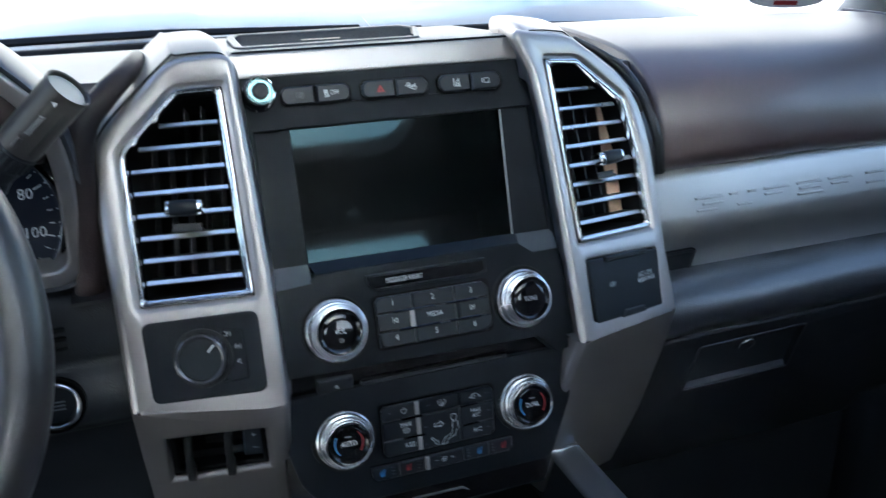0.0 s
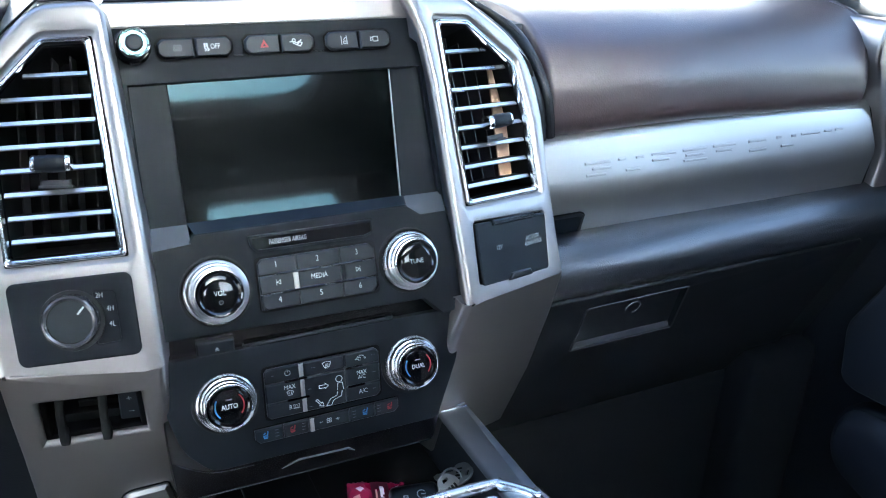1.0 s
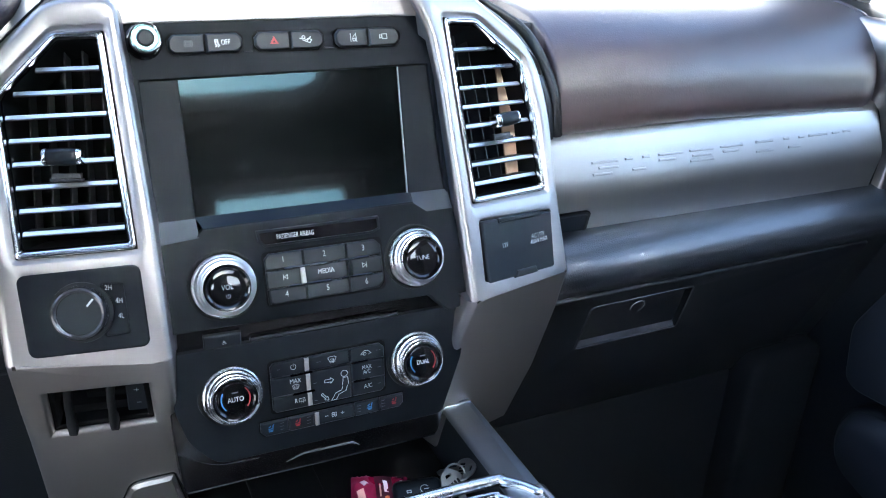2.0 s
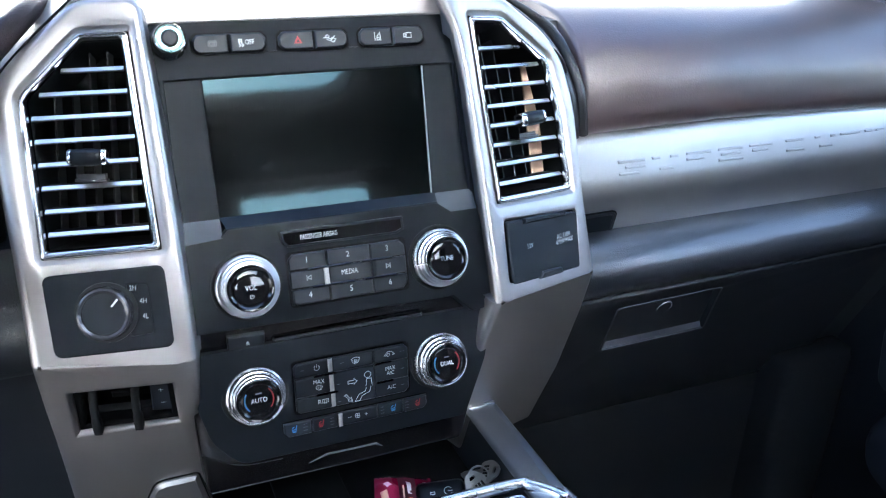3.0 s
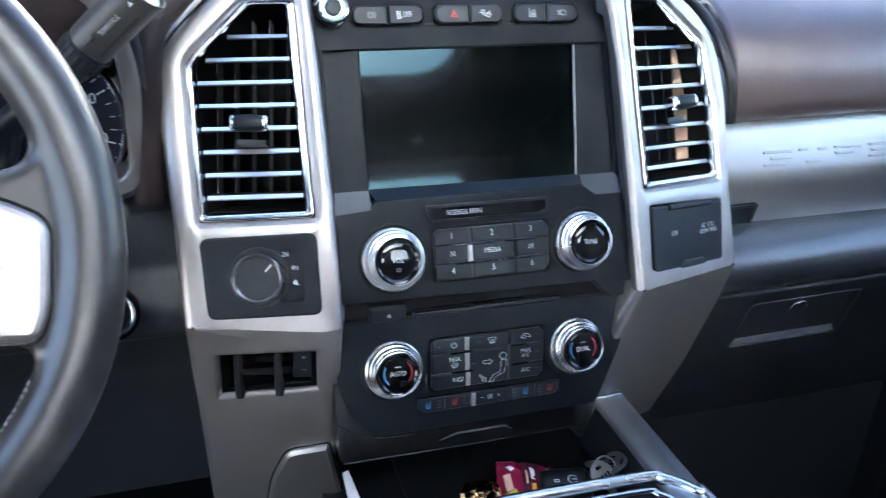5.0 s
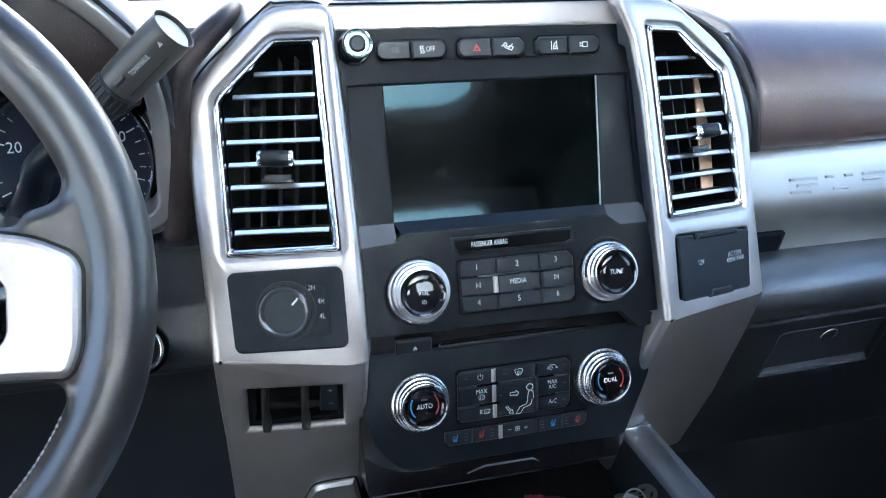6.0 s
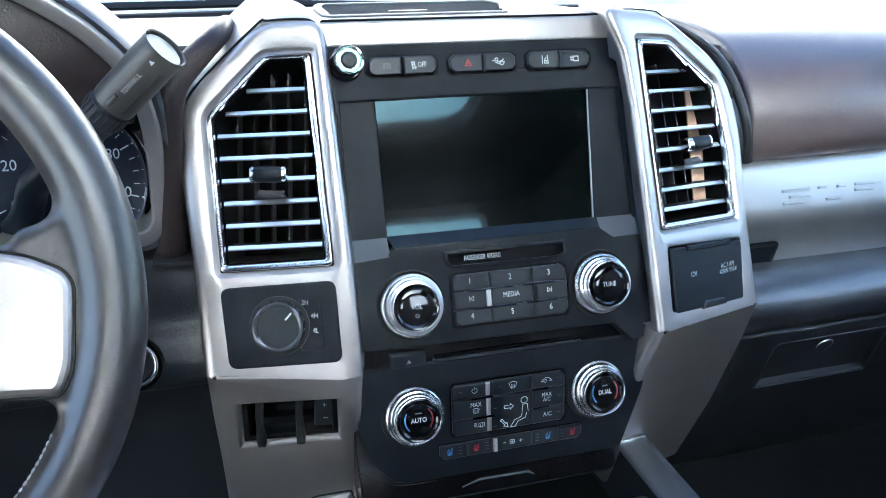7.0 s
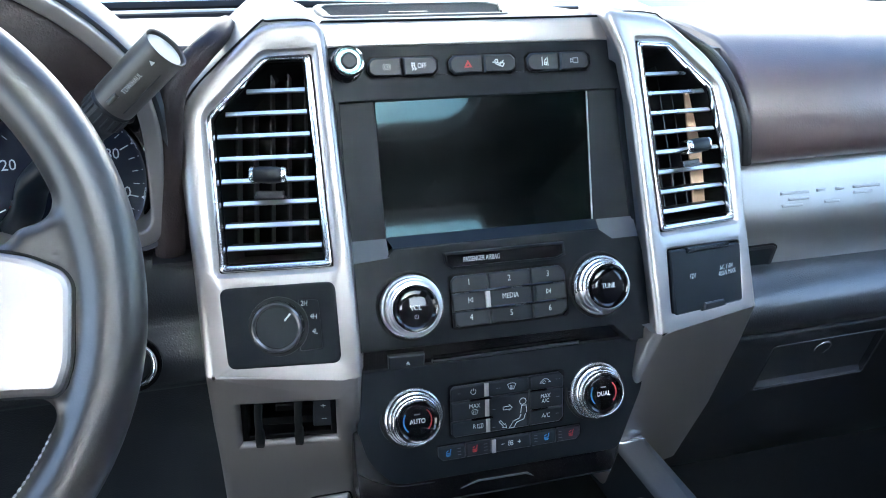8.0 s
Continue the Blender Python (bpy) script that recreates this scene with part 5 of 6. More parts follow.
FT = Matrix(((1, 0, 0, 0), (0, 1, 0, 0), (0, 0, 1, 0.8672), (0, 0, 0, 1)))
well = rounded([(-0.1190, 0.0925), (0.0370, 0.0975), (0.0570, 0.1600), (0.0500, 0.1800), (-0.1120, 0.1760), (-0.1175, 0.1600)], 0.004)
part("rim", plate(FT, offset(well, 0.0050), [well], 0.0016, 0.004, 0.0012, 0.0040, 0.0010), DASHTOP, grille, "", 50)
part("mesh", block(FT, offset(well, 0.0005), -0.002, 0.0004), MESHY, grille, "fine dark grille cloth")
part("logo_bar", block(FT, rect(-0.062, -0.026, 0.1150, 0.1225), 0.0, 0.0008, 0.0002), KEY, grille)
part("divider", block(FT, [(0.0350, 0.0965), (0.0372, 0.0965), (0.0575, 0.1600), (0.0555, 0.1600)], 0.0, 0.0032, 0.0006), PANEL, grille)

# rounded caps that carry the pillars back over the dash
# the left cap is silver too; its duller light is put into a grey
SILVER_DULL = material("silver cap in dull light", (0.20, 0.20, 0.20), 0.42, 0.3, grain=0.06, bump=0.05, bump_scale=2500, wear=0.1)
for s, line, y1 in ((-1, [(-0.2475, 0.790), (-0.2455, 0.802), (-0.2360, 0.8210), (-0.1850, 0.8670), (-0.1750, 0.8708), (-0.1480, 0.8722), (-0.1385, 0.8680), (-0.1345, 0.8580), (-0.1335, 0.83)], 0.22),
                    (1, [(0.2500, 0.790), (0.2470, 0.804), (0.2240, 0.8270), (0.1720, 0.8660), (0.1600, 0.8715), (0.1300, 0.8745), (0.1205, 0.8710), (0.1185, 0.8600), (0.1195, 0.83)], 0.14)):
    bm = bmesh.new()
    line = [(p.x, p.y) for p in smooth_curve(line, 4)]
    rows = []
    for dy, dz in ((0.0045, -0.0040), (0.0055, 0.0005), (0.020, 0.0045), (0.045, 0.0065), (0.080, 0.0055), (y1 - 0.08, 0.002), (y1 - 0.055, -0.006), (y1 - 0.04, -0.035)):
        rows.append([bm.verts.new((x, -0.032 + 0.40 * (z - 0.694) + 0.25 * (abs(x) - 0.145) + dy, z + dz * min(1.0, max(0.0, (z - 0.795) / 0.06)))) for x, z in line])
    for a, b in zip(rows, rows[1:]):
        for i in range(len(a) - 1):
            bm.faces.new((a[i], a[i + 1], b[i + 1], b[i]))
    bmesh.ops.solidify(bm, geom=bm.faces[:], thickness=0.0015)
    part("pillar_cap", bm, SILVER_DULL if s < 0 else SILVER, stack, "silver cap over the pillar, greyed for duller light" if s < 0 else "satin silver cap over the pillar", 60)
    edge = [Vector((x, -0.032 + 0.40 * (z - 0.694) + 0.25 * (abs(x) - 0.145) + 0.0046, z - 0.0002)) for x, z in line if z > (0.80 if s < 0 else 0.862)]
    part("cap_seam", tube(edge, 0.0009 if s < 0 else 0.0005, 6), RUBBER, stack, "", 60)

# ---- leather edges round the pillars ----
pts = smooth_curve([(0.178, 0.096, 0.8620), (0.2080, 0.0920, 0.8440), (0.2300, 0.0830, 0.8250), (0.2440, 0.0610, 0.8020), (0.2530, 0.0460, 0.7740), (0.2585, 0.0420, 0.7540), (0.2630, 0.0420, 0.7240)], 8)
part("side_gasket", tube(pts, [0.0045 + 0.0050 * min(1.0, i / 20) for i in range(len(pts))], 16, flat=1.0), GASKET, dash, "black leather edge beside the pillar", 60)
pts3 = smooth_curve([(0.205, 0.1020, 0.8560), (0.2330, 0.0960, 0.8410), (0.2535, 0.0820, 0.8245), (0.2620, 0.0590, 0.8010), (0.2675, 0.0415, 0.7740), (0.2710, 0.0375, 0.7540), (0.2755, 0.0385, 0.7270)], 10)
part("edge_roll", tube(pts3, [0.0030 + 0.0026 * min(1.0, i / 24) for i in range(len(pts3))], 12), GASKET, dash, "rolled black leather seam", 60)
bm = bmesh.new()
for row in (0.0030, -0.0012):
    pts2 = [p + Vector((row, -0.0056 + abs(row) * 0.25, 0.0010)) for p in pts3[12:]]
    for i in range(0, len(pts2) - 1):
        tube([pts2[i].lerp(pts2[i + 1], 0.1), pts2[i].lerp(pts2[i + 1], 0.75)], 0.0006, 6, bm)
part("stitching", bm, KEY, dash, "dark seam stitching in two rows")
pts = smooth_curve([(-0.2665, 0.035, 0.684), (-0.2640, 0.032, 0.72), (-0.2605, 0.030, 0.7622), (-0.2570, 0.030, 0.8023), (-0.2500, 0.036, 0.8270), (-0.2330, 0.045, 0.8440), (-0.2170, 0.060, 0.8560), (-0.2070, 0.09, 0.8610), (-0.2030, 0.14, 0.8580), (-0.2030, 0.20, 0.845)], 6)
part("side_gasket", tube(pts, [0.0120 - 0.0065 * max(0, i - 20) / (len(pts) - 21) for i in range(len(pts))], 14), EDGE, dash, "dark brown leather edge beside the pillar", 60)
part("gasket_foot", box(-0.2800, -0.2480, 0.012, 0.060, 0.6875, 0.6905), SLAT, dash)

seam = smooth_curve([(0.741, 0.050, 0.735), (0.741, 0.040, 0.751), (0.740, 0.0465, 0.782), (0.739, 0.071, 0.8095), (0.738, 0.106, 0.8265), (0.737, 0.15, 0.8345), (0.736, 0.22, 0.8390), (0.736, 0.30, 0.839)], 6)
for p in seam:
    flare(p)
part("edge_roll", tube(seam, 0.0050, 10), BROWN, dash, "rolled brown leather seam", 60)
# raised plain marks along the trim: short bars, each group on its own
FT2 = plane_frame((0.32, 0.0294, 0.690), 0.357)
T, M, B = 1.0, 0.5, 0.0
for x0, w, bars in ((0.3185, 0.0330, ((0, 1, T), (0.25, 1, M), (0, 0.75, B))), (0.3615, 0.0330, ((0, 0.3, T), (0.7, 1, T), (0.25, 0.8, B))), (0.4060, 0.0330, ((0, 1, T), (0, 0.7, M))),
                    (0.4490, 0.0340, ((0, 1, T), (0.1, 0.9, M), (0, 1, B))), (0.4930, 0.0330, ((0, 1, T), (0.1, 0.8, M))), (0.5460, 0.0330, ((0, 0.8, T), (0, 0.8, B))),
                    (0.5900, 0.0320, ((0, 0.25, T), (0.75, 1, T), (0.2, 0.8, B))), (0.6300, 0.0310, ((0, 1, T),)), (0.6690, 0.0310, ((0, 0.4, T), (0.6, 1, T)))):
    bm = bmesh.new()
    base, top = 0.6832 + 0.016 * (x0 - 0.32), 0.6950 + 0.009 * (x0 - 0.32)
    for f0, f1, r in bars:
        z = base + (top - base) * r
        xa, xb = x0 + w * f0, x0 + w * f1
        block(FT2, [on(FT2, xa, z - 0.0013), on(FT2, xb, z - 0.0013), on(FT2, xb, z + 0.0013), on(FT2, xa, z + 0.0013)], -0.004, 0.0008, 0.0007, bm)
    part("raised_mark", bm, BRUSHED, dash)
# small dark pocket at the trim's end
FN = plane_frame((0.29, 0.0332, 0.628), -0.296)
mouth = [(0.245, 0.6095), (0.3225, 0.6100), (0.3215, 0.6385), (0.3170, 0.6408), (0.245, 0.6395)]
outer = rounded(onto(FN, mouth), [0, 0.002, 0.003, 0.003, 0], 3)
part("pocket_gap", block(FN, offset(outer, 0.0024), -0.004, 0.0008), RUBBER, dash)
part("pocket_rim", plate(FN, outer, [offset(outer, -0.0022)], 0.0022, 0.004, 0.0006, 0.0012, 0.0003), KEY, dash)
part("pocket", block(FN, offset(outer, -0.0018), -0.002, 0.0012), PANEL, dash)

SHEENY = material("smooth black plastic", (0.034, 0.037, 0.045), 0.36, spec=0.7, grain=0.15, bump=0.05, bump_scale=2500, wear=0.2)
# ---- glove box ----
FG = plane_frame((0.40, 0.0085, 0.53), -0.45)
glove = thing("glove_box", (0.5, 0.05, 0.45), "black glove box door with a recessed pull handle", "glove box")
hole = onto(FG, [(0.3262, 0.5325), (0.4665, 0.5360), (0.4810, 0.4615), (0.3335, 0.4590)])
part("door", plate(FG, rounded(onto(FG, [(0.205, 0.548), (0.742, 0.556), (0.735, 0.32), (0.205, 0.32)]), 0.01), [rounded(hole, 0.004)], 0.0, 0.03, 0.003, 0.0285, 0.001), GRAINED_DIM, glove)
part("handle_back", block(FG, offset(hole, 0.001), -0.034, -0.0290), SHEENY, glove)
part("handle_rim", plate(FG, offset(rounded(hole, 0.004), 0.0012), [offset(rounded(hole, 0.004), -0.0006)], 0.0009, 0.004, 0.0007), GRAINED, glove)
bm = bmesh.new()
lip = [(0.3335, 0.4590, -0.0005), (0.4810, 0.4615, -0.0005), (0.4790, 0.4720, -0.0165), (0.4665, 0.5360, -0.0260), (0.3262, 0.5325, -0.0260), (0.3325, 0.4700, -0.0165)]
lip = [bm.verts.new(FG @ Vector((*on(FG, x, z), h))) for x, z, h in lip]
bm.faces.new((lip[0], lip[1], lip[2], lip[5]))
bm.faces.new((lip[5], lip[2], lip[3], lip[4]))
bmesh.ops.solidify(bm, geom=bm.faces[:], thickness=0.002)
part("pull_lip", bm, SHEENY, glove, "smooth sloping pull lip", 50)
lk = on(FG, 0.4050, 0.5080)
part("lock", lathe(FG, lk, [(0.0120, -0.0245), (0.0115, -0.0105), (0.0100, -0.0090), (0.0088, -0.0105), (0.0080, -0.0130), (0.0, -0.0130)], 28), GLOSS, glove, "round lock")
part("lock_rim", lathe(FG, lk, [(0.0106, -0.0100), (0.0105, -0.0084), (0.0098, -0.0074), (0.0090, -0.0084), (0.0086, -0.0106)], 28), SATIN, glove, "thin metal lock rim", 50)

# ---- dash end and passenger door ----
FE = plane_frame((0.75, 0.026, 0.70), 0.02)
end = thing("side_vent", (0.80, 0.03, 0.70), "satin silver side vent surround at the dash end", "air vent")
e = [(0.7330, 0.8216), (0.7240, 0.7920), (0.7480, 0.7280), (0.7800, 0.6625), (0.7720, 0.6090), (0.7900, 0.5960), (0.86, 0.5950), (0.86, 0.8216)]
part("surround", plate(FE, rounded(onto(FE, [(x + 0.006, z) for x, z in e]), [0.004, 0.02, 0.02, 0.02, 0.006, 0.004, 0.002, 0.002]), [rounded(onto(FE, [(0.800, 0.80), (0.815, 0.66), (0.850, 0.66), (0.850, 0.80)]), 0.008)], 0.0, 0.06, 0.005), SILVER, end, "", 50)
part("duct", box(0.795, 0.855, 0.05, 0.08, 0.655, 0.805), VOID, end)
part("end_panel", box(0.752, 0.86, 0.040, 0.30, 0.56, 0.826, 0.004), KEY, dash, "charcoal dash end panel")
FD = Matrix(((0, 0, -1, 0.80), (1, 0, 0, 0), (0, 1, 0, 0), (0, 0, 0, 1)))
door = thing("door_panel", (0.8, -0.3, 0.2), "black passenger door panel with armrest and speaker pod", "door panel")
part("card", block(FD, rect(-0.95, 0.10, 0.04, 0.72), -0.05, 0.0, 0.004), GRAINED, door)
arm = rounded([(-0.90, 0.62), (-0.10, 0.62), (-0.040, 0.517), (0.007, 0.423), (-0.004, 0.343), (-0.026, 0.335), (-0.093, 0.342), (-0.90, 0.36)], [0.01, 0.02, 0.02, 0.015, 0.012, 0.012, 0.03, 0.01], 5)
part("arm_gap", block(FD, offset(arm, 0.004), -0.01, 0.012, 0.003), RUBBER, door, "", 60)
part("armrest_panel", block(FD, arm, -0.01, 0.035, 0.005), SHEENY, door, "smooth black armrest panel", 60)
sp = rounded([(-0.62, 0.300), (-0.07, 0.318), (-0.030, 0.307), (-0.015, 0.270), (-0.014, 0.238), (-0.030, 0.208), (-0.085, 0.190), (-0.62, 0.14)], 0.02, 5)
part("pocket_rim", block(FD, offset(sp, 0.007), -0.01, 0.028, 0.006), GRAINED, door, "", 60)
part("map_pocket", block(FD, sp, -0.01, 0.045, 0.014), SHEENY, door, "", 60)
part("footwell_trim", box(0.665, 0.7975, 0.055, 0.14, 0.0, 0.36, 0.018), CARPET, dash)

# ---- centre console ----
con = thing("center_console", (0, -0.3, 0), "black centre console with an open tray and silver rails", "center console")
for x0, x1 in ((-0.190, -0.140), (0.142, 0.180)):
    part("side_wall", box(x0 + 0.004, x1 - 0.004, -0.95, 0.06 if x0 > 0 else -0.12, 0.0, 0.452, 0.006), BLACK, con)
FTop = Matrix(((1, 0, 0, 0), (0, 1, 0, 0), (0, 0, 1, 0.460), (0, 0, 0, 1)))
part("rail", block(FTop, rounded([(0.1375, 0.06), (0.1375, -0.60), (0.1720, -0.60), (0.1720, 0.06)], 0.004), -0.007, 0.0, 0.003), GUNMETAL, con, "gunmetal rail", 50)
part("rail", block(FTop, rounded([(-0.1330, -0.12), (-0.1330, -0.60), (-0.1900, -0.60), (-0.1900, -0.12)], 0.004), -0.03, 0.0, 0.004), SILVER, con, "satin silver rail", 37)
part("rail_seam", box(0.1385, 0.1700, -0.0125, -0.0095, 0.4560, 0.4612, 0.0006), TRIMCHROME, con, "bright seam at the rail's end")
cheek = rounded(onto(FLL, [(-0.1335, 0.4600), (-0.1695, 0.4500), (-0.1835, 0.4050), (-0.1880, 0.345), (-0.105, 0.345), (-0.1150, 0.3677)]), [0.003, 0.010, 0.02, 0, 0, 0.01], 5)
part("cheek_gap", block(FLL, offset(cheek, 0.0016), -0.004, 0.0008), RUBBER, con)
part("cheek_panel", block(FLL, cheek, -0.002, 0.0060, 0.0030), SILVER, con, "satin silver console cheek", 37)
TRAY = material("matt black tray rubber", (0.0025, 0.0025, 0.003), 0.75, grain=0.3, spec=0.15)
part("tray_floor", box(-0.137, 0.142, -0.135, 0.06, 0.372, 0.382), TRAY, con)
part("tray_back", box(-0.137, 0.142, 0.052, 0.062, 0.372, 0.47), TRAY, con)
part("tray_rib", box(-0.060, 0.010, -0.10, 0.05, 0.382, 0.388, 0.002), TRAY, con)
chrome = smooth_curve([(-0.128, -0.60, 0.462), (-0.128, -0.20, 0.462), (-0.122, -0.145, 0.462), (-0.105, -0.132, 0.462), (0.0, -0.131, 0.462), (0.125, -0.134, 0.462), (0.1395, -0.140, 0.462), (0.1610, -0.166, 0.462), (0.1660, -0.20, 0.462), (0.1660, -0.60, 0.462)], 6)
part("chrome_rim", tube(chrome, 0.0066, 14, flat=0.8), SATIN, con, "polished chrome rim", 60)
ch2 = [Vector((p.x * 0.93, p.y - 0.011, p.z - 0.006)) for p in chrome]
part("inner_rim", tube(ch2, 0.0035, 10), CHROME, con, "", 60)
part("cup_deck", box(-0.125, 0.160, -0.60, -0.146, 0.40, 0.440, 0.004), PIANO, con)

# ---- loose things in the tray ----
PINK = material("magenta foil wrapper", (0.25, 0.010, 0.050), 0.28, grain=0.25, grain_scale=120, coat=0.3, wear=0.3)
CREAM = material("cream print", (0.72, 0.50, 0.36), 0.4, grain=0.1, grain_scale=100)
PAPER = material("white paper", (0.8, 0.8, 0.82), 0.8, grain=0.03)
STEEL = material("nickel key metal", (0.46, 0.45, 0.43), 0.42, 1.0, grain=0.1, wear=0.3)
COPPER = material("copper foil", (0.80, 0.46, 0.22), 0.16, 1.0, grain=0.3, grain_scale=80, wear=0.3)
FW0 = Matrix.Translation((0.0560, -0.044, 0.3925)) @ Euler((radians(12), radians(4), radians(-17))).to_matrix().to_4x4()
wrap = thing("candy_wrapper", (0.053, -0.04, 0.384), "crumpled magenta foil snack wrapper lying in the tray", "wrapper")


def foil(w, d, lift, seed, nx=26, ny=20):
    bm = bmesh.new()
    grid = []
    for j in range(ny + 1):
        for i in range(nx + 1):
            u, v = i / nx - 0.5, j / ny - 0.5
            puff = max(0.0, 1 - (2.0 * u) ** 2) ** 0.5 * max(0.0, 1 - (2.1 * v) ** 2) ** 0.5
            crease = noise.noise(Vector((u * 5 + seed, v * 6, 0.3))) * 0.0030 + noise.noise(Vector((u * 14, v * 14 + seed, 1.0))) * 0.0012
            zig = 0.0007 * (1 if i % 2 else -1) if j in (0, ny) else 0
            grid.append(bm.verts.new((u * w, v * d + zig, lift * puff + crease)))
    for j in range(ny):
        for i in range(nx):
            k = j * (nx + 1) + i
            bm.faces.new((grid[k], grid[k + 1], grid[k + nx + 2], grid[k + nx + 1]))
    bmesh.ops.solidify(bm, geom=bm.faces[:], thickness=0.0008)
    return bm


bm = foil(0.058, 0.054, 0.010, 2.0)
bm.transform(FW0)
part("foil", bm, PINK, wrap, "", 60)


def patch(x, y, w, d, lift, turn=0.0):
    bm = bmesh.new()
    bmesh.ops.create_grid(bm, x_segments=5, y_segments=5, size=0.5, matrix=Matrix.Diagonal((w, d, 1, 1)))
    bmesh.ops.rotate(bm, verts=bm.verts[:], cent=(0, 0, 0), matrix=Matrix.Rotation(radians(turn), 3, "Z"))
    for q in bm.verts:
        q.co.x += x
        q.co.y += y
        u, v = q.co.x / 0.058, q.co.y / 0.054
        puff = max(0.0, 1 - (2.0 * u) ** 2) ** 0.5 * max(0.0, 1 - (2.1 * v) ** 2) ** 0.5
        crease = noise.noise(Vector((u * 5 + 2.0, v * 6, 0.3))) * 0.0030 + noise.noise(Vector((u * 14, v * 14 + 2.0, 1.0))) * 0.0012
        q.co.z = lift * puff + crease + 0.0012
    bm.transform(FW0)
    return bm


MAROON = material("dark maroon print", (0.07, 0.006, 0.018), 0.35, coat=0.3, wear=0.3)
ORANGE = material("orange print", (0.70, 0.30, 0.05), 0.4)
LIME = material("yellow green print", (0.50, 0.46, 0.10), 0.4)
part("printed_mark", patch(0.0040, 0.000, 0.018, 0.046, 0.0096, 4), MAROON, wrap, "dark maroon printed band")
part("printed_mark", patch(-0.019, -0.004, 0.007, 0.018, 0.010, 12), CREAM, wrap, "cream printed picture")
part("printed_mark", patch(-0.0165, 0.013, 0.007, 0.007, 0.010, 40), PAPER, wrap, "white printed shape")
part("printed_mark", patch(-0.016, -0.018, 0.011, 0.009, 0.010, 20), LIME, wrap, "yellow green printed picture")
part("printed_mark", patch(0.0045, 0.008, 0.0042, 0.017, 0.0102, 4), PAPER, wrap, "white printed bar")
part("printed_mark", patch(0.0060, -0.012, 0.0042, 0.014, 0.0102, 4), ORANGE, wrap, "orange printed bar")
part("printed_mark", patch(-0.0010, 0.002, 0.0016, 0.014, 0.0102, 4), CREAM, wrap, "cream printed bar")
part("printed_mark", patch(0.021, 0.013, 0.003, 0.008, 0.010, 4), PAPER, wrap, "white printed bar")

fob = thing("key_fob", (0.092, -0.068, 0.384), "black plastic car key fob in the tray", "key fob")
FF = Matrix.Translation((0.0905, -0.064, 0.4045)) @ Euler((radians(22), 0, radians(-10))).to_matrix().to_4x4()
part("shell", block(FF, rounded(rect(-0.026, 0.024, -0.017, 0.017), 0.008, 5), -0.012, 0.002, 0.004), KEY, fob, "", 60)
part("icon", strokes(FF, [[(-0.013, 0.001), (-0.009, 0.001)], [(-0.013, 0.0035), (-0.009, 0.0035)], [(-0.013, 0.001), (-0.013, 0.0035)], [(-0.009, 0.001), (-0.009, 0.0035)]], 0.0008, 0.0024), WHITE, fob, "", 0)
part("icon", strokes(FF, [arc(0.005, 0.003, 0.0042, 40, 320, 14), [(0.005, 0.003), (0.009, 0.003)]], 0.0008, 0.0024), WHITE, fob, "", 0)

keys = thing("house_keys", (0.125, -0.078, 0.384), "two nickel house keys on a split ring", "keys")
for tx, ty, tz, rx, ry, rz in ((0.1190, -0.078, 0.421, 38, -8, 22), (0.1360, -0.068, 0.424, 30, 18, -128)):
    FK = Matrix.Translation((tx, ty, tz)) @ Euler((radians(rx), radians(ry), radians(rz))).to_matrix().to_4x4()
    bow = rounded([(-0.0120, -0.0100), (-0.0138, 0.0010), (-0.0060, 0.0128), (0.0050, 0.0128), (0.0132, 0.0020), (0.0115, -0.0100)], 0.0045, 4)
    kb = part("key_bow", plate(FK, bow, [rounded(rect(-0.0045, 0.0035, 0.0055, 0.0090), 0.0015, 3)], 0.0, 0.0022, 0.0003, back=False), STEEL, keys, "", 40)
    blade = [(-0.0042, -0.008), (-0.0042, -0.030), (-0.0015, -0.034), (0.0015, -0.032), (0.0032, -0.029), (0.0022, -0.026), (0.0036, -0.023), (0.0024, -0.020), (0.0038, -0.016), (0.0038, -0.008)]
    bm = bmesh.new()
    for dx in (-0.006, -0.002, 0.002, 0.006):
        block(FK, rect(dx - 0.0012, dx + 0.0012, -0.006, 0.000), -0.0005, 0.0003, 0.0, bm)
    part("plain_marks", bm, SLAT, kb, "", 0)
    part("key_blade", block(FK, blade, -0.0022, 0.0, 0.0003), STEEL, kb)
ringp = [Vector((0.1235 + 0.011 * math.cos(a), -0.072 + 0.006 * math.sin(a), 0.424 + 0.008 * math.sin(a))) for a in (2 * math.pi * i / 28 for i in range(28))]
part("split_ring", tube(ringp, 0.0010, 8, closed=True), STEEL, keys)
bm = bmesh.new()
bmesh.ops.create_icosphere(bm, subdivisions=4, radius=0.017)
for q in bm.verts:
    q.co *= 1 + 0.24 * noise.noise(q.co * 130) + 0.20 * abs(noise.noise(q.co * 330))
    q.co.z *= 0.7
    q.co *= 1.15
    q.co += Vector((0.005, -0.052, 0.394))
solid("foil_ball", bm, COPPER, "crumpled copper foil in the tray", "foil", smooth=20)
FP = Matrix.Translation((-0.113, -0.030, 0.400)) @ Euler((radians(38), radians(20), radians(20))).to_matrix().to_4x4()
solid("paper_slip", block(FP, [(-0.006, 0.028), (0.001, 0.030), (0.013, -0.03), (-0.008, -0.03)], 0, 0.0006), PAPER, "white paper slip standing in the tray", "paper")

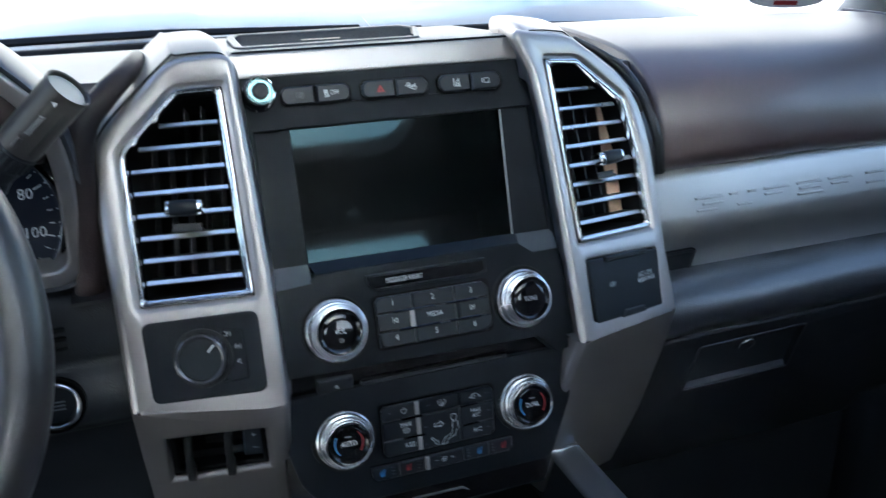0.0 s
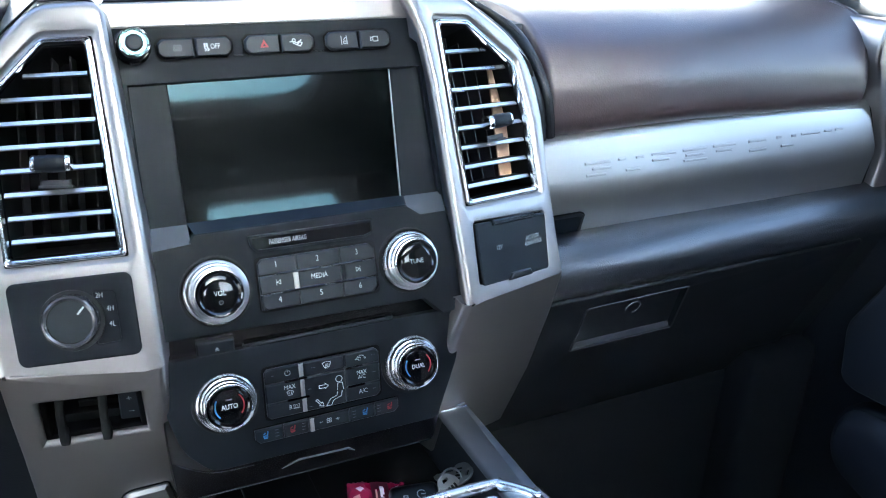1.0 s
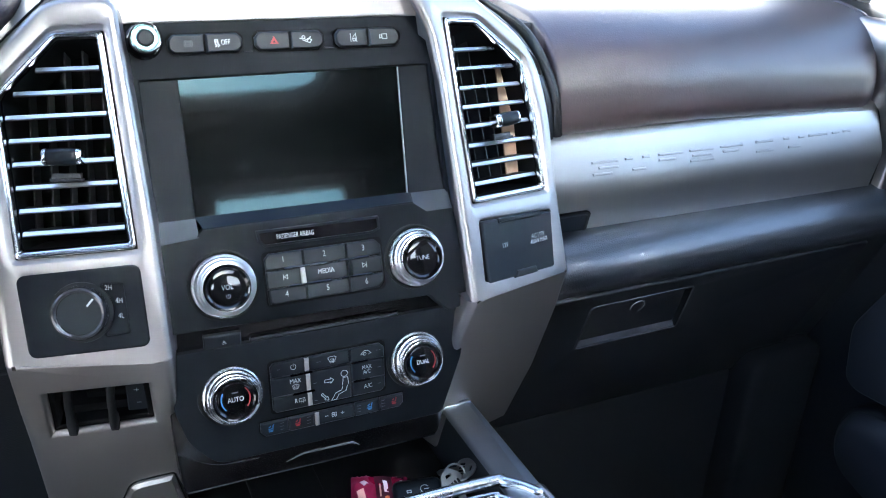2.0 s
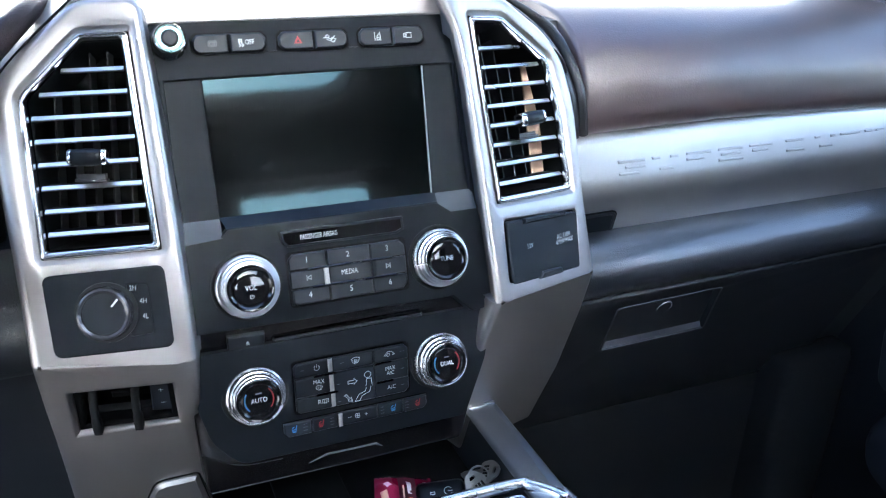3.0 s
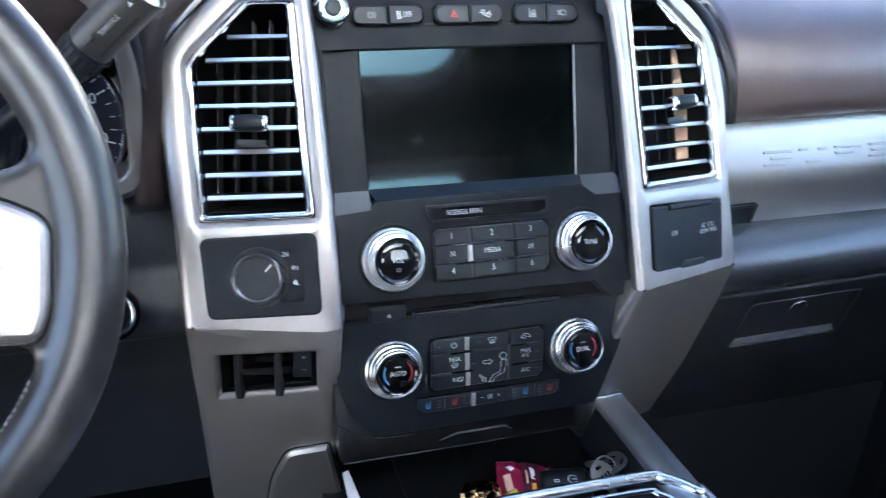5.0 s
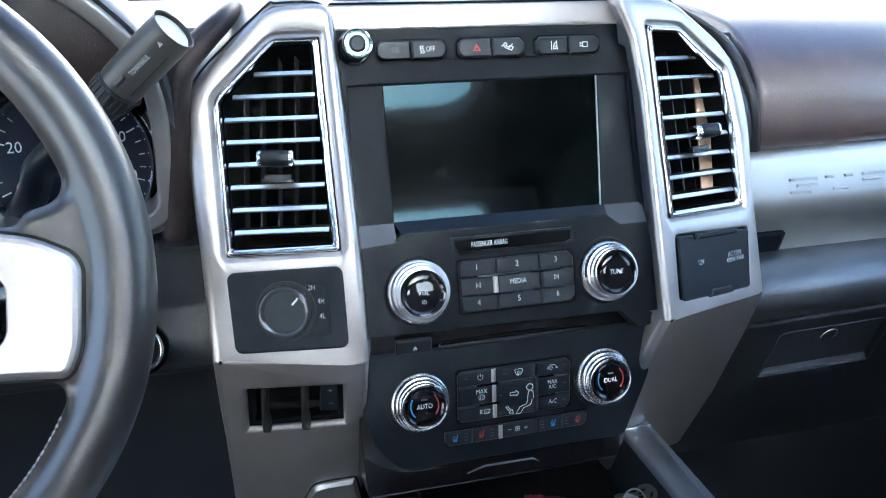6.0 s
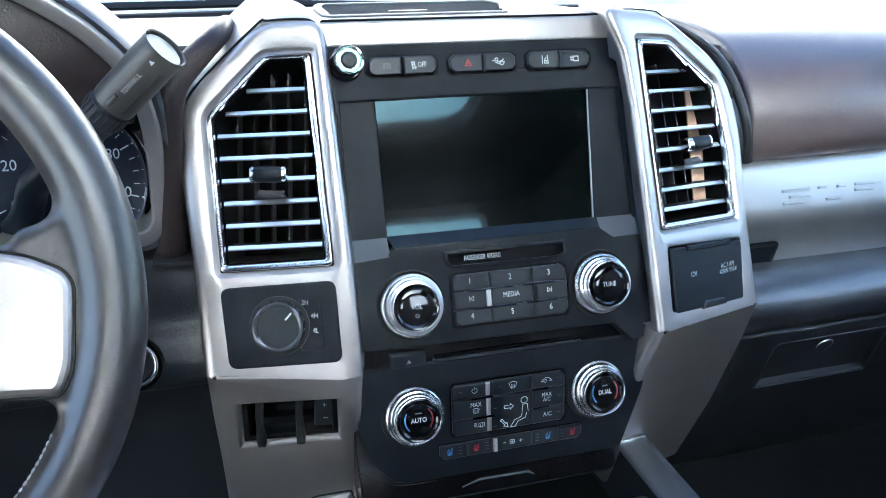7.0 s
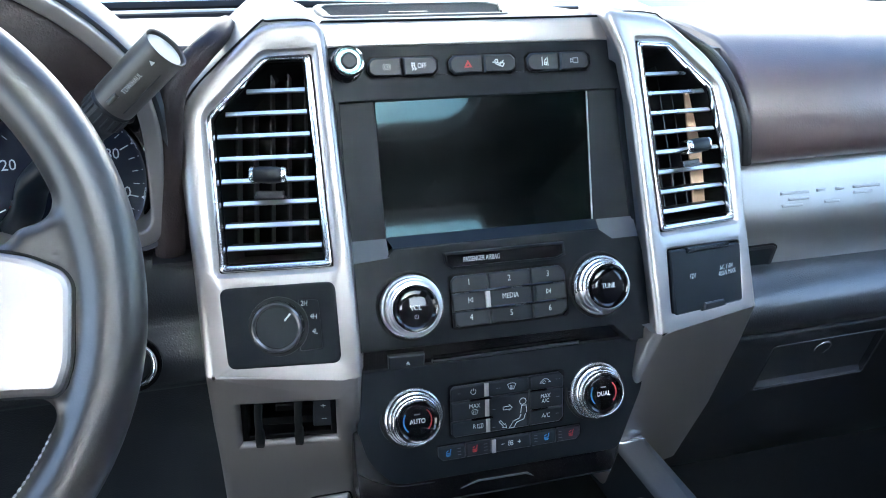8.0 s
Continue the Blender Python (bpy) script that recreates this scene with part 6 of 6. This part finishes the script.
# ---- steering wheel ----
FWh = plane_frame((-0.46, -0.20, 0.77), math.tan(radians(25)))
wheel = thing("steering_wheel", (-0.46, -0.20, 0.77), "dark grey leather steering wheel with satin silver spokes", "steering wheel")
R = 0.1725
rim, rad = [], []
for i in range(96):
    a = 2 * math.pi * i / 96
    rim.append(FWh @ Vector((R * math.cos(a), R * math.sin(a), 0)))
    grip = max(0.0, math.cos(2 * (a if a < math.pi else 2 * math.pi - a) - 0.9))
    rad.append(0.0165 + 0.0012 * grip)
bm = tube(rim, rad, 24, closed=True)
web = [(0.085, 0.027), (0.1242, 0.0245), (0.1300, 0.0335), (0.1390, 0.0335), (0.1462, 0.0385), (0.1482, 0.0470), (0.1465, 0.0600), (0.172, 0.062), (0.178, 0.0), (0.170, -0.068), (0.1440, -0.078), (0.1415, -0.0655), (0.1390, -0.0575), (0.1330, -0.0545), (0.085, -0.052)]
for s in (1, -1):
    pts = rounded([(s * x, y) for x, y in web], [0.002, 0.003, 0.006, 0.006, 0.006, 0.006, 0.003, 0.02, 0.02, 0.02, 0.003, 0.006, 0.004, 0.004, 0.002], 4)
    block(FWh, pts, -0.013, 0.0115, 0.006, bm)
leather = part("rim", bm, WHEEL, wheel, "smooth dark grey leather rim flowing into the spokes", 80)
skin = leather.modifiers.new("skin", "REMESH")
skin.mode, skin.voxel_size, skin.use_smooth_shade = "VOXEL", 0.0017, True
soft = leather.modifiers.new("soften", "SMOOTH")
soft.factor, soft.iterations = 0.5, 28
for s in (1, -1):
    edge = [(0.07, 0.0260), (0.1204, 0.0215), (0.136, 0.0172), (0.1514, 0.0087), (0.1553, 0.0012), (0.1517, -0.0385), (0.1470, -0.0505), (0.1425, -0.0543), (0.1297, -0.0528), (0.07, -0.049)]
    raw = [(s * x, y) for x, y in edge]
    radii = [0.001, 0.01, 0.005, 0.005, 0.004, 0.01, 0.005, 0.003, 0.008, 0.001]
    silver = rounded(raw, radii, 4)
    part("spoke_gap", block(FWh, offset(silver, 0.0011), 0.002, 0.0128, 0.0003), RUBBER, wheel, "", 0)
    bm = bmesh.new()
    rows = [ring_verts(bm, FWh, rounded(offset(raw, d), radii, 4), h) for d, h in ((0.0, 0.004), (0.0, 0.0118), (-0.0008, 0.0134), (-0.0022, 0.0146), (-0.0045, 0.0155))]
    for a, b in zip(rows, rows[1:]):
        bridge(bm, a, b)
    bm.faces.new(rows[-1])
    bm.faces.new(rows[0][::-1])
    part("silver_trim", bm, SPOKE, wheel, "satin silver spoke trim", 14)
    pod = rounded([(s * x, y) for x, y in [(0.07, 0.006), (0.112, 0.004), (0.1205, -0.004), (0.1190, -0.030), (0.111, -0.038), (0.07, -0.038)]], 0.005, 4)
    part("button_pod", block(FWh, pod, 0.01, 0.0205, 0.002), PIANO, wheel)
hub = rounded([(-0.085, 0.055), (-0.06, 0.075), (0.06, 0.075), (0.085, 0.055), (0.090, -0.03), (0.06, -0.085), (-0.06, -0.085), (-0.090, -0.03)], 0.03, 5)
part("hub", block(FWh, hub, -0.02, 0.028, 0.015), BLACK, wheel, "", 70)
part("lower_spoke", block(FWh, [(-0.03, -0.07), (0.03, -0.07), (0.024, -0.165), (-0.024, -0.165)], -0.008, 0.006, 0.004), BRUSHED, wheel)
bm = bmesh.new()
for i in range(46):
    a0, a1 = radians(-28 - i * 1.35), radians(-28 - i * 1.35 - 0.75)
    p = [FWh @ Vector(((R - 0.0168) * math.cos(a), (R - 0.0168) * math.sin(a), 0.0066)) for a in (a0, a1)]
    tube(p, 0.00065, 5, bm)
part("stitching", bm, material("grey thread", (0.28, 0.28, 0.29), 0.7), wheel, "pale grey stitching")
col = [FWh @ Vector((0, 0, -0.02)), FWh @ Vector((0, 0, -0.14)), Vector((-0.46, 0.10, 0.62))]
solid("steering_column", tube(col, [0.045, 0.06, 0.07], 20), BLACK, "black steering column shroud", "steering column", smooth=50)

# ---- column shift lever ----
lever = thing("shift_lever", (-0.37, 0.05, 0.73), "dark grey column shift lever with a ribbed collar", "shift lever")
tip, foot = Vector((-0.2510, -0.0466, 0.8675)), Vector((-0.2894, -0.0305, 0.8287))
ax = (tip - foot).normalized()
eye = Vector((-0.239, -0.635, 0.958))
mid = (tip + foot) / 2
out = (eye - mid)
out = (out - ax * out.dot(ax)).normalized()
side = ax.cross(out)
FLv = Matrix((side, out, ax)).transposed().to_4x4()
FLv.translation = foot
L = (tip - foot).length
LEVER = material("dark bronze grey plastic", (0.060, 0.055, 0.052), 0.36, 0.3, grain=0.15, bump=0.08, bump_scale=2500, wear=0.15)
body = part("grip", lathe(FLv, (0, 0), [(0.0150, 0.001), (0.0153, 0.003), (0.0156, L - 0.004), (0.0160, L - 0.0008), (0.0156, L + 0.0004), (0.0146, L - 0.0004), (0.0140, L - 0.0030)], 48), LEVER, lever, "", 35)
part("end_disc", lathe(FLv, (0, 0), [(0.0140, L - 0.0034), (0.0128, L - 0.0020), (0.0, L - 0.0014)], 40), material("pale grey end cap", (0.26, 0.27, 0.25), 0.45, grain=0.05), lever, "pale grey end disc")
collar = part("collar", lathe(FLv, (0, 0), [(0.0138, 0.0), (0.0140, -0.0012), (0.0148, -0.0020), (0.0146, -0.0135), (0.0136, -0.0150), (0.0132, -0.0180), (0.0120, -0.0260), (0.0110, -0.0300)], 40), BLACK, lever, "black ribbed collar", 35)
bm = bmesh.new()
for i in range(20):
    a = 2 * math.pi * i / 20
    p = [FLv @ Vector((0.0149 * math.cos(a), 0.0149 * math.sin(a), h)) for h in (-0.003, -0.0125)]
    tube(p, 0.0009, 6, bm)
part("ribs", bm, BLACK, collar)
bm = bmesh.new()
tube([FLv @ Vector((-0.002, 0.0154, h)) for h in (0.0060, 0.0150)], 0.0019, 10, bm)
part("release_button", bm, LEVER, lever, "small raised release button", 60)
part("groove", tube([FLv @ Vector((0.0090, 0.0124, h)) for h in (0.006, L - 0.012)], 0.0005, 6), BLACK, lever)
FTx = Matrix((ax, -side, out)).transposed().to_4x4()
FTx.translation = foot + out * 0.0158
part("lettering", letters(FTx, (L * 0.50, 0.0), "TOW/HAUL", 0.0049, 0.0002, 0.72), WHITE, body, "", 0)
part("arrow_mark", block(FTx, [(L * 0.83, -0.0014), (L * 0.83 + 0.0036, -0.0014), (L * 0.83 + 0.0018, 0.0018)], -0.0006, 0.0002), WHITE, body, "", 0)
neck = smooth_curve([FLv @ Vector((0, 0, -0.026)), (-0.318, -0.012, 0.7935), (-0.338, 0.005, 0.7780), (-0.3560, 0.020, 0.7600), (-0.3665, 0.035, 0.7350), (-0.385, 0.06, 0.71), (-0.42, 0.08, 0.68)], 6)
part("neck", tube(neck, 0.0115, 14), KEY, lever, "black bent neck", 60)

# ---- instrument cluster ----
clus = thing("instrument_cluster", (-0.42, 0.08, 0.70), "instrument cluster with chrome-ringed speed gauge under a brown hood", "instrument cluster")
FC = plane_frame((-0.3367, 0.062, 0.7474), 0.25)
part("face", block(FC, rounded(onto(FC, [(-0.62, 0.690), (-0.279, 0.690), (-0.272, 0.80), (-0.30, 0.845), (-0.62, 0.845)]), 0.01), -0.03, -0.004), PIANO, clus)
gc = on(FC, -0.3410, 0.7485)
part("chrome_ring", lathe(FC, gc, [(0.0655, -0.004), (0.0655, 0.003), (0.0625, 0.008), (0.0595, 0.004), (0.0585, -0.003)], 72), CHROME, clus, "polished chrome gauge ring")
part("gauge_dial", lathe(FC, gc, [(0.0590, -0.003), (0.0, -0.003)], 56), material("blue black dial", (0.006, 0.009, 0.018), 0.5, spec=0.12), clus)
for k in range(25):
    a = radians(203 - k * 11)
    r0 = 0.0495 if k % 4 == 0 else 0.0520
    part("tick", strokes(FC, [[(gc[0] + r0 * math.cos(a), gc[1] + r0 * math.sin(a)), (gc[0] + 0.0560 * math.cos(a), gc[1] + 0.0560 * math.sin(a))]], 0.0010 if k % 4 == 0 else 0.0006, -0.0022), WHITE, clus, "", 0)
for k, txt in enumerate(("0", "20", "40", "60", "80", "100", "120")):
    a = radians(203 - k * 44)
    part("numeral", letters(FC, (gc[0] + 0.0420 * math.cos(a), gc[1] + 0.0420 * math.sin(a)), txt, 0.0125, -0.0022, 0.95), WHITE, clus, "", 0)
part("needle", strokes(FC, [[(gc[0], gc[1]), (gc[0] + 0.045 * math.cos(radians(203)), gc[1] + 0.045 * math.sin(radians(203)))]], 0.0016, -0.0012), RED, clus, "", 0)
part("dial_hub", lathe(FC, gc, [(0.0140, -0.003), (0.0135, 0.002), (0.0, 0.003)], 32), BLACK, clus)
FCf = plane_frame((-0.27, 0.022, 0.72), -0.10)
outer = rounded(onto(FCf, [(-0.64, 0.7000), (-0.2800, 0.7040), (-0.2670, 0.7180), (-0.2650, 0.8000), (-0.2755, 0.8450), (-0.3110, 0.8830), (-0.38, 0.925), (-0.55, 0.925), (-0.64, 0.83)]), [0.01, 0.012, 0.012, 0.02, 0.02, 0.03, 0.03, 0.03, 0.03], 5)
inner = offset(outer, -0.0075)
part("silver_frame", plate(FCf, outer, [inner], 0.0, 0.03, 0.0035, 0.03, 0.0025), SILVER, clus, "satin silver cluster frame", 50)
brow = rounded(onto(FCf, [(-0.62, 0.835), (-0.33, 0.8150), (-0.2780, 0.7980), (-0.2850, 0.8420), (-0.3180, 0.8760), (-0.385, 0.915), (-0.545, 0.915), (-0.625, 0.86)]), 0.012, 4)
part("brow_panel", block(FCf, brow, -0.03, -0.006, 0.002), EDGE, clus, "dark brown panel above the gauges", 50)
bm = bmesh.new()
shell = offset(outer, 0.010)
rows = [ring_verts(bm, FCf, offset(shell, d), h) for d, h in ((-0.009, -0.004), (-0.003, -0.002), (0.0, -0.008), (0.0, -0.05), (-0.02, -0.13), (-0.06, -0.17))]
for a, b in zip(rows, rows[1:]):
    bridge(bm, a, b)
bm.faces.new(rows[-1])
part("hood", bm, SHEENY, clus, "dark grey cluster hood", 50)

# ---- starter button and column switches ----
FSt = plane_frame((-0.3020, -0.001, 0.6105), 0.30)
st = thing("start_button", (-0.297, 0.0, 0.6105), "round black start button with a chrome ring", "button")
c2 = on(FSt, -0.3030, 0.6110)
part("chrome_ring", lathe(FSt, c2, [(0.0188, -0.003), (0.0192, 0.0020), (0.0188, 0.0042), (0.0178, 0.0058), (0.0166, 0.0060), (0.0155, 0.0048), (0.0149, 0.0022), (0.0147, -0.002)], 48), CHROME, st, "", 60)
part("seat", lathe(FSt, c2, [(0.0225, -0.004), (0.0222, 0.0012), (0.0205, 0.0016), (0.0188, 0.0)], 40), DULL, st)
part("push_cap", lathe(FSt, c2, [(0.0146, -0.004), (0.0144, 0.0012), (0.0130, 0.0020), (0.0, 0.0020)], 40), PANEL, st)
bm = bmesh.new()
for dz in (0.003, 0.0, -0.003):
    strokes(FSt, [[(c2[0] - 0.006, c2[1] + dz), (c2[0] + 0.006, c2[1] + dz)]], 0.0012, 0.0024, bm)
part("plain_marks", bm, DIM, st, "", 0)
FKn = plane_frame((-0.29, 0.0205, 0.66), 0.0)
for z in (0.666, 0.658, 0.650):
    part("vent_slit", block(FKn, rounded([(-0.016, z - 0.66 - 0.0016), (0.001, z - 0.66 - 0.0016), (0.001, z - 0.66 + 0.0016), (-0.016, z - 0.66 + 0.0016)], 0.0015, 3), -0.002, 0.0015), VOID, dash)

# ---- windscreen foot: cowl and wiper ----
part("screen_seal", tube([(-0.80, 0.41, 0.803), (-0.64, 0.505, 0.806), (-0.4, 0.58, 0.808), (0, 0.61, 0.809), (0.4, 0.58, 0.808), (0.64, 0.505, 0.806), (0.80, 0.41, 0.803)], 0.0065, 8), RUBBER, dash, "black windscreen seal")
wip = thing("wiper_arm", (-0.2, 0.72, 0.82), "black wiper arm lying on the windscreen cowl", "wiper")
part("arm", tube([(-0.70, 0.69, 0.800), (-0.35, 0.70, 0.808), (-0.15, 0.705, 0.809), (0.15, 0.70, 0.804)], [0.006, 0.007, 0.007, 0.004], 8, flat=0.6), RUBBER, wip)
part("blade", tube([(-0.60, 0.675, 0.795), (0.25, 0.685, 0.799)], 0.004, 8), RUBBER, wip)
# small things at the foot of the windscreen
FSk = Matrix.Identity(4)
_n = Vector((0.16, -0.105, 0)).cross(Vector((-0.10, -0.60, 0.605))).normalized()
_u = Vector((0.16, -0.105, 0)).normalized()
_v = _n.cross(_u)
FSk = Matrix((_u, _v, _n)).transposed().to_4x4()
if (FSk @ Vector((0, 0, 1, 0))).y > 0:
    FSk = Matrix((_u, -_v, -_n)).transposed().to_4x4()
FSk.translation = (0.7340, 0.3995, 0.8500)
oval = [(0.055 * math.cos(2 * math.pi * i / 40), 0.021 * math.sin(2 * math.pi * i / 40)) for i in range(40)]
tag = thing("windscreen_sticker", (0.734, 0.40, 0.85), "white oval sticker with a red band on the windscreen", "sticker")
part("paper", block(FSk, oval, -0.0012, -0.0004), material("white sticker", (0.75, 0.76, 0.78), 0.5, grain=0.04), tag)
part("red_band", block(FSk, rounded(rect(-0.016, 0.018, -0.014, -0.006), 0.001), -0.0006, 0.0002), RED, tag, "", 0)
strip = thing("label_strip", (0.66, 0.445, 0.815), "black label strip with a yellow end at the windscreen foot", "label")
part("strip", box(0.645, 0.705, 0.432, 0.440, 0.806, 0.8245, 0.001), BLACK, strip)
part("yellow_end", box(0.7065, 0.7145, 0.430, 0.437, 0.806, 0.8245, 0.001), material("yellow label", (0.55, 0.42, 0.04), 0.5), strip)
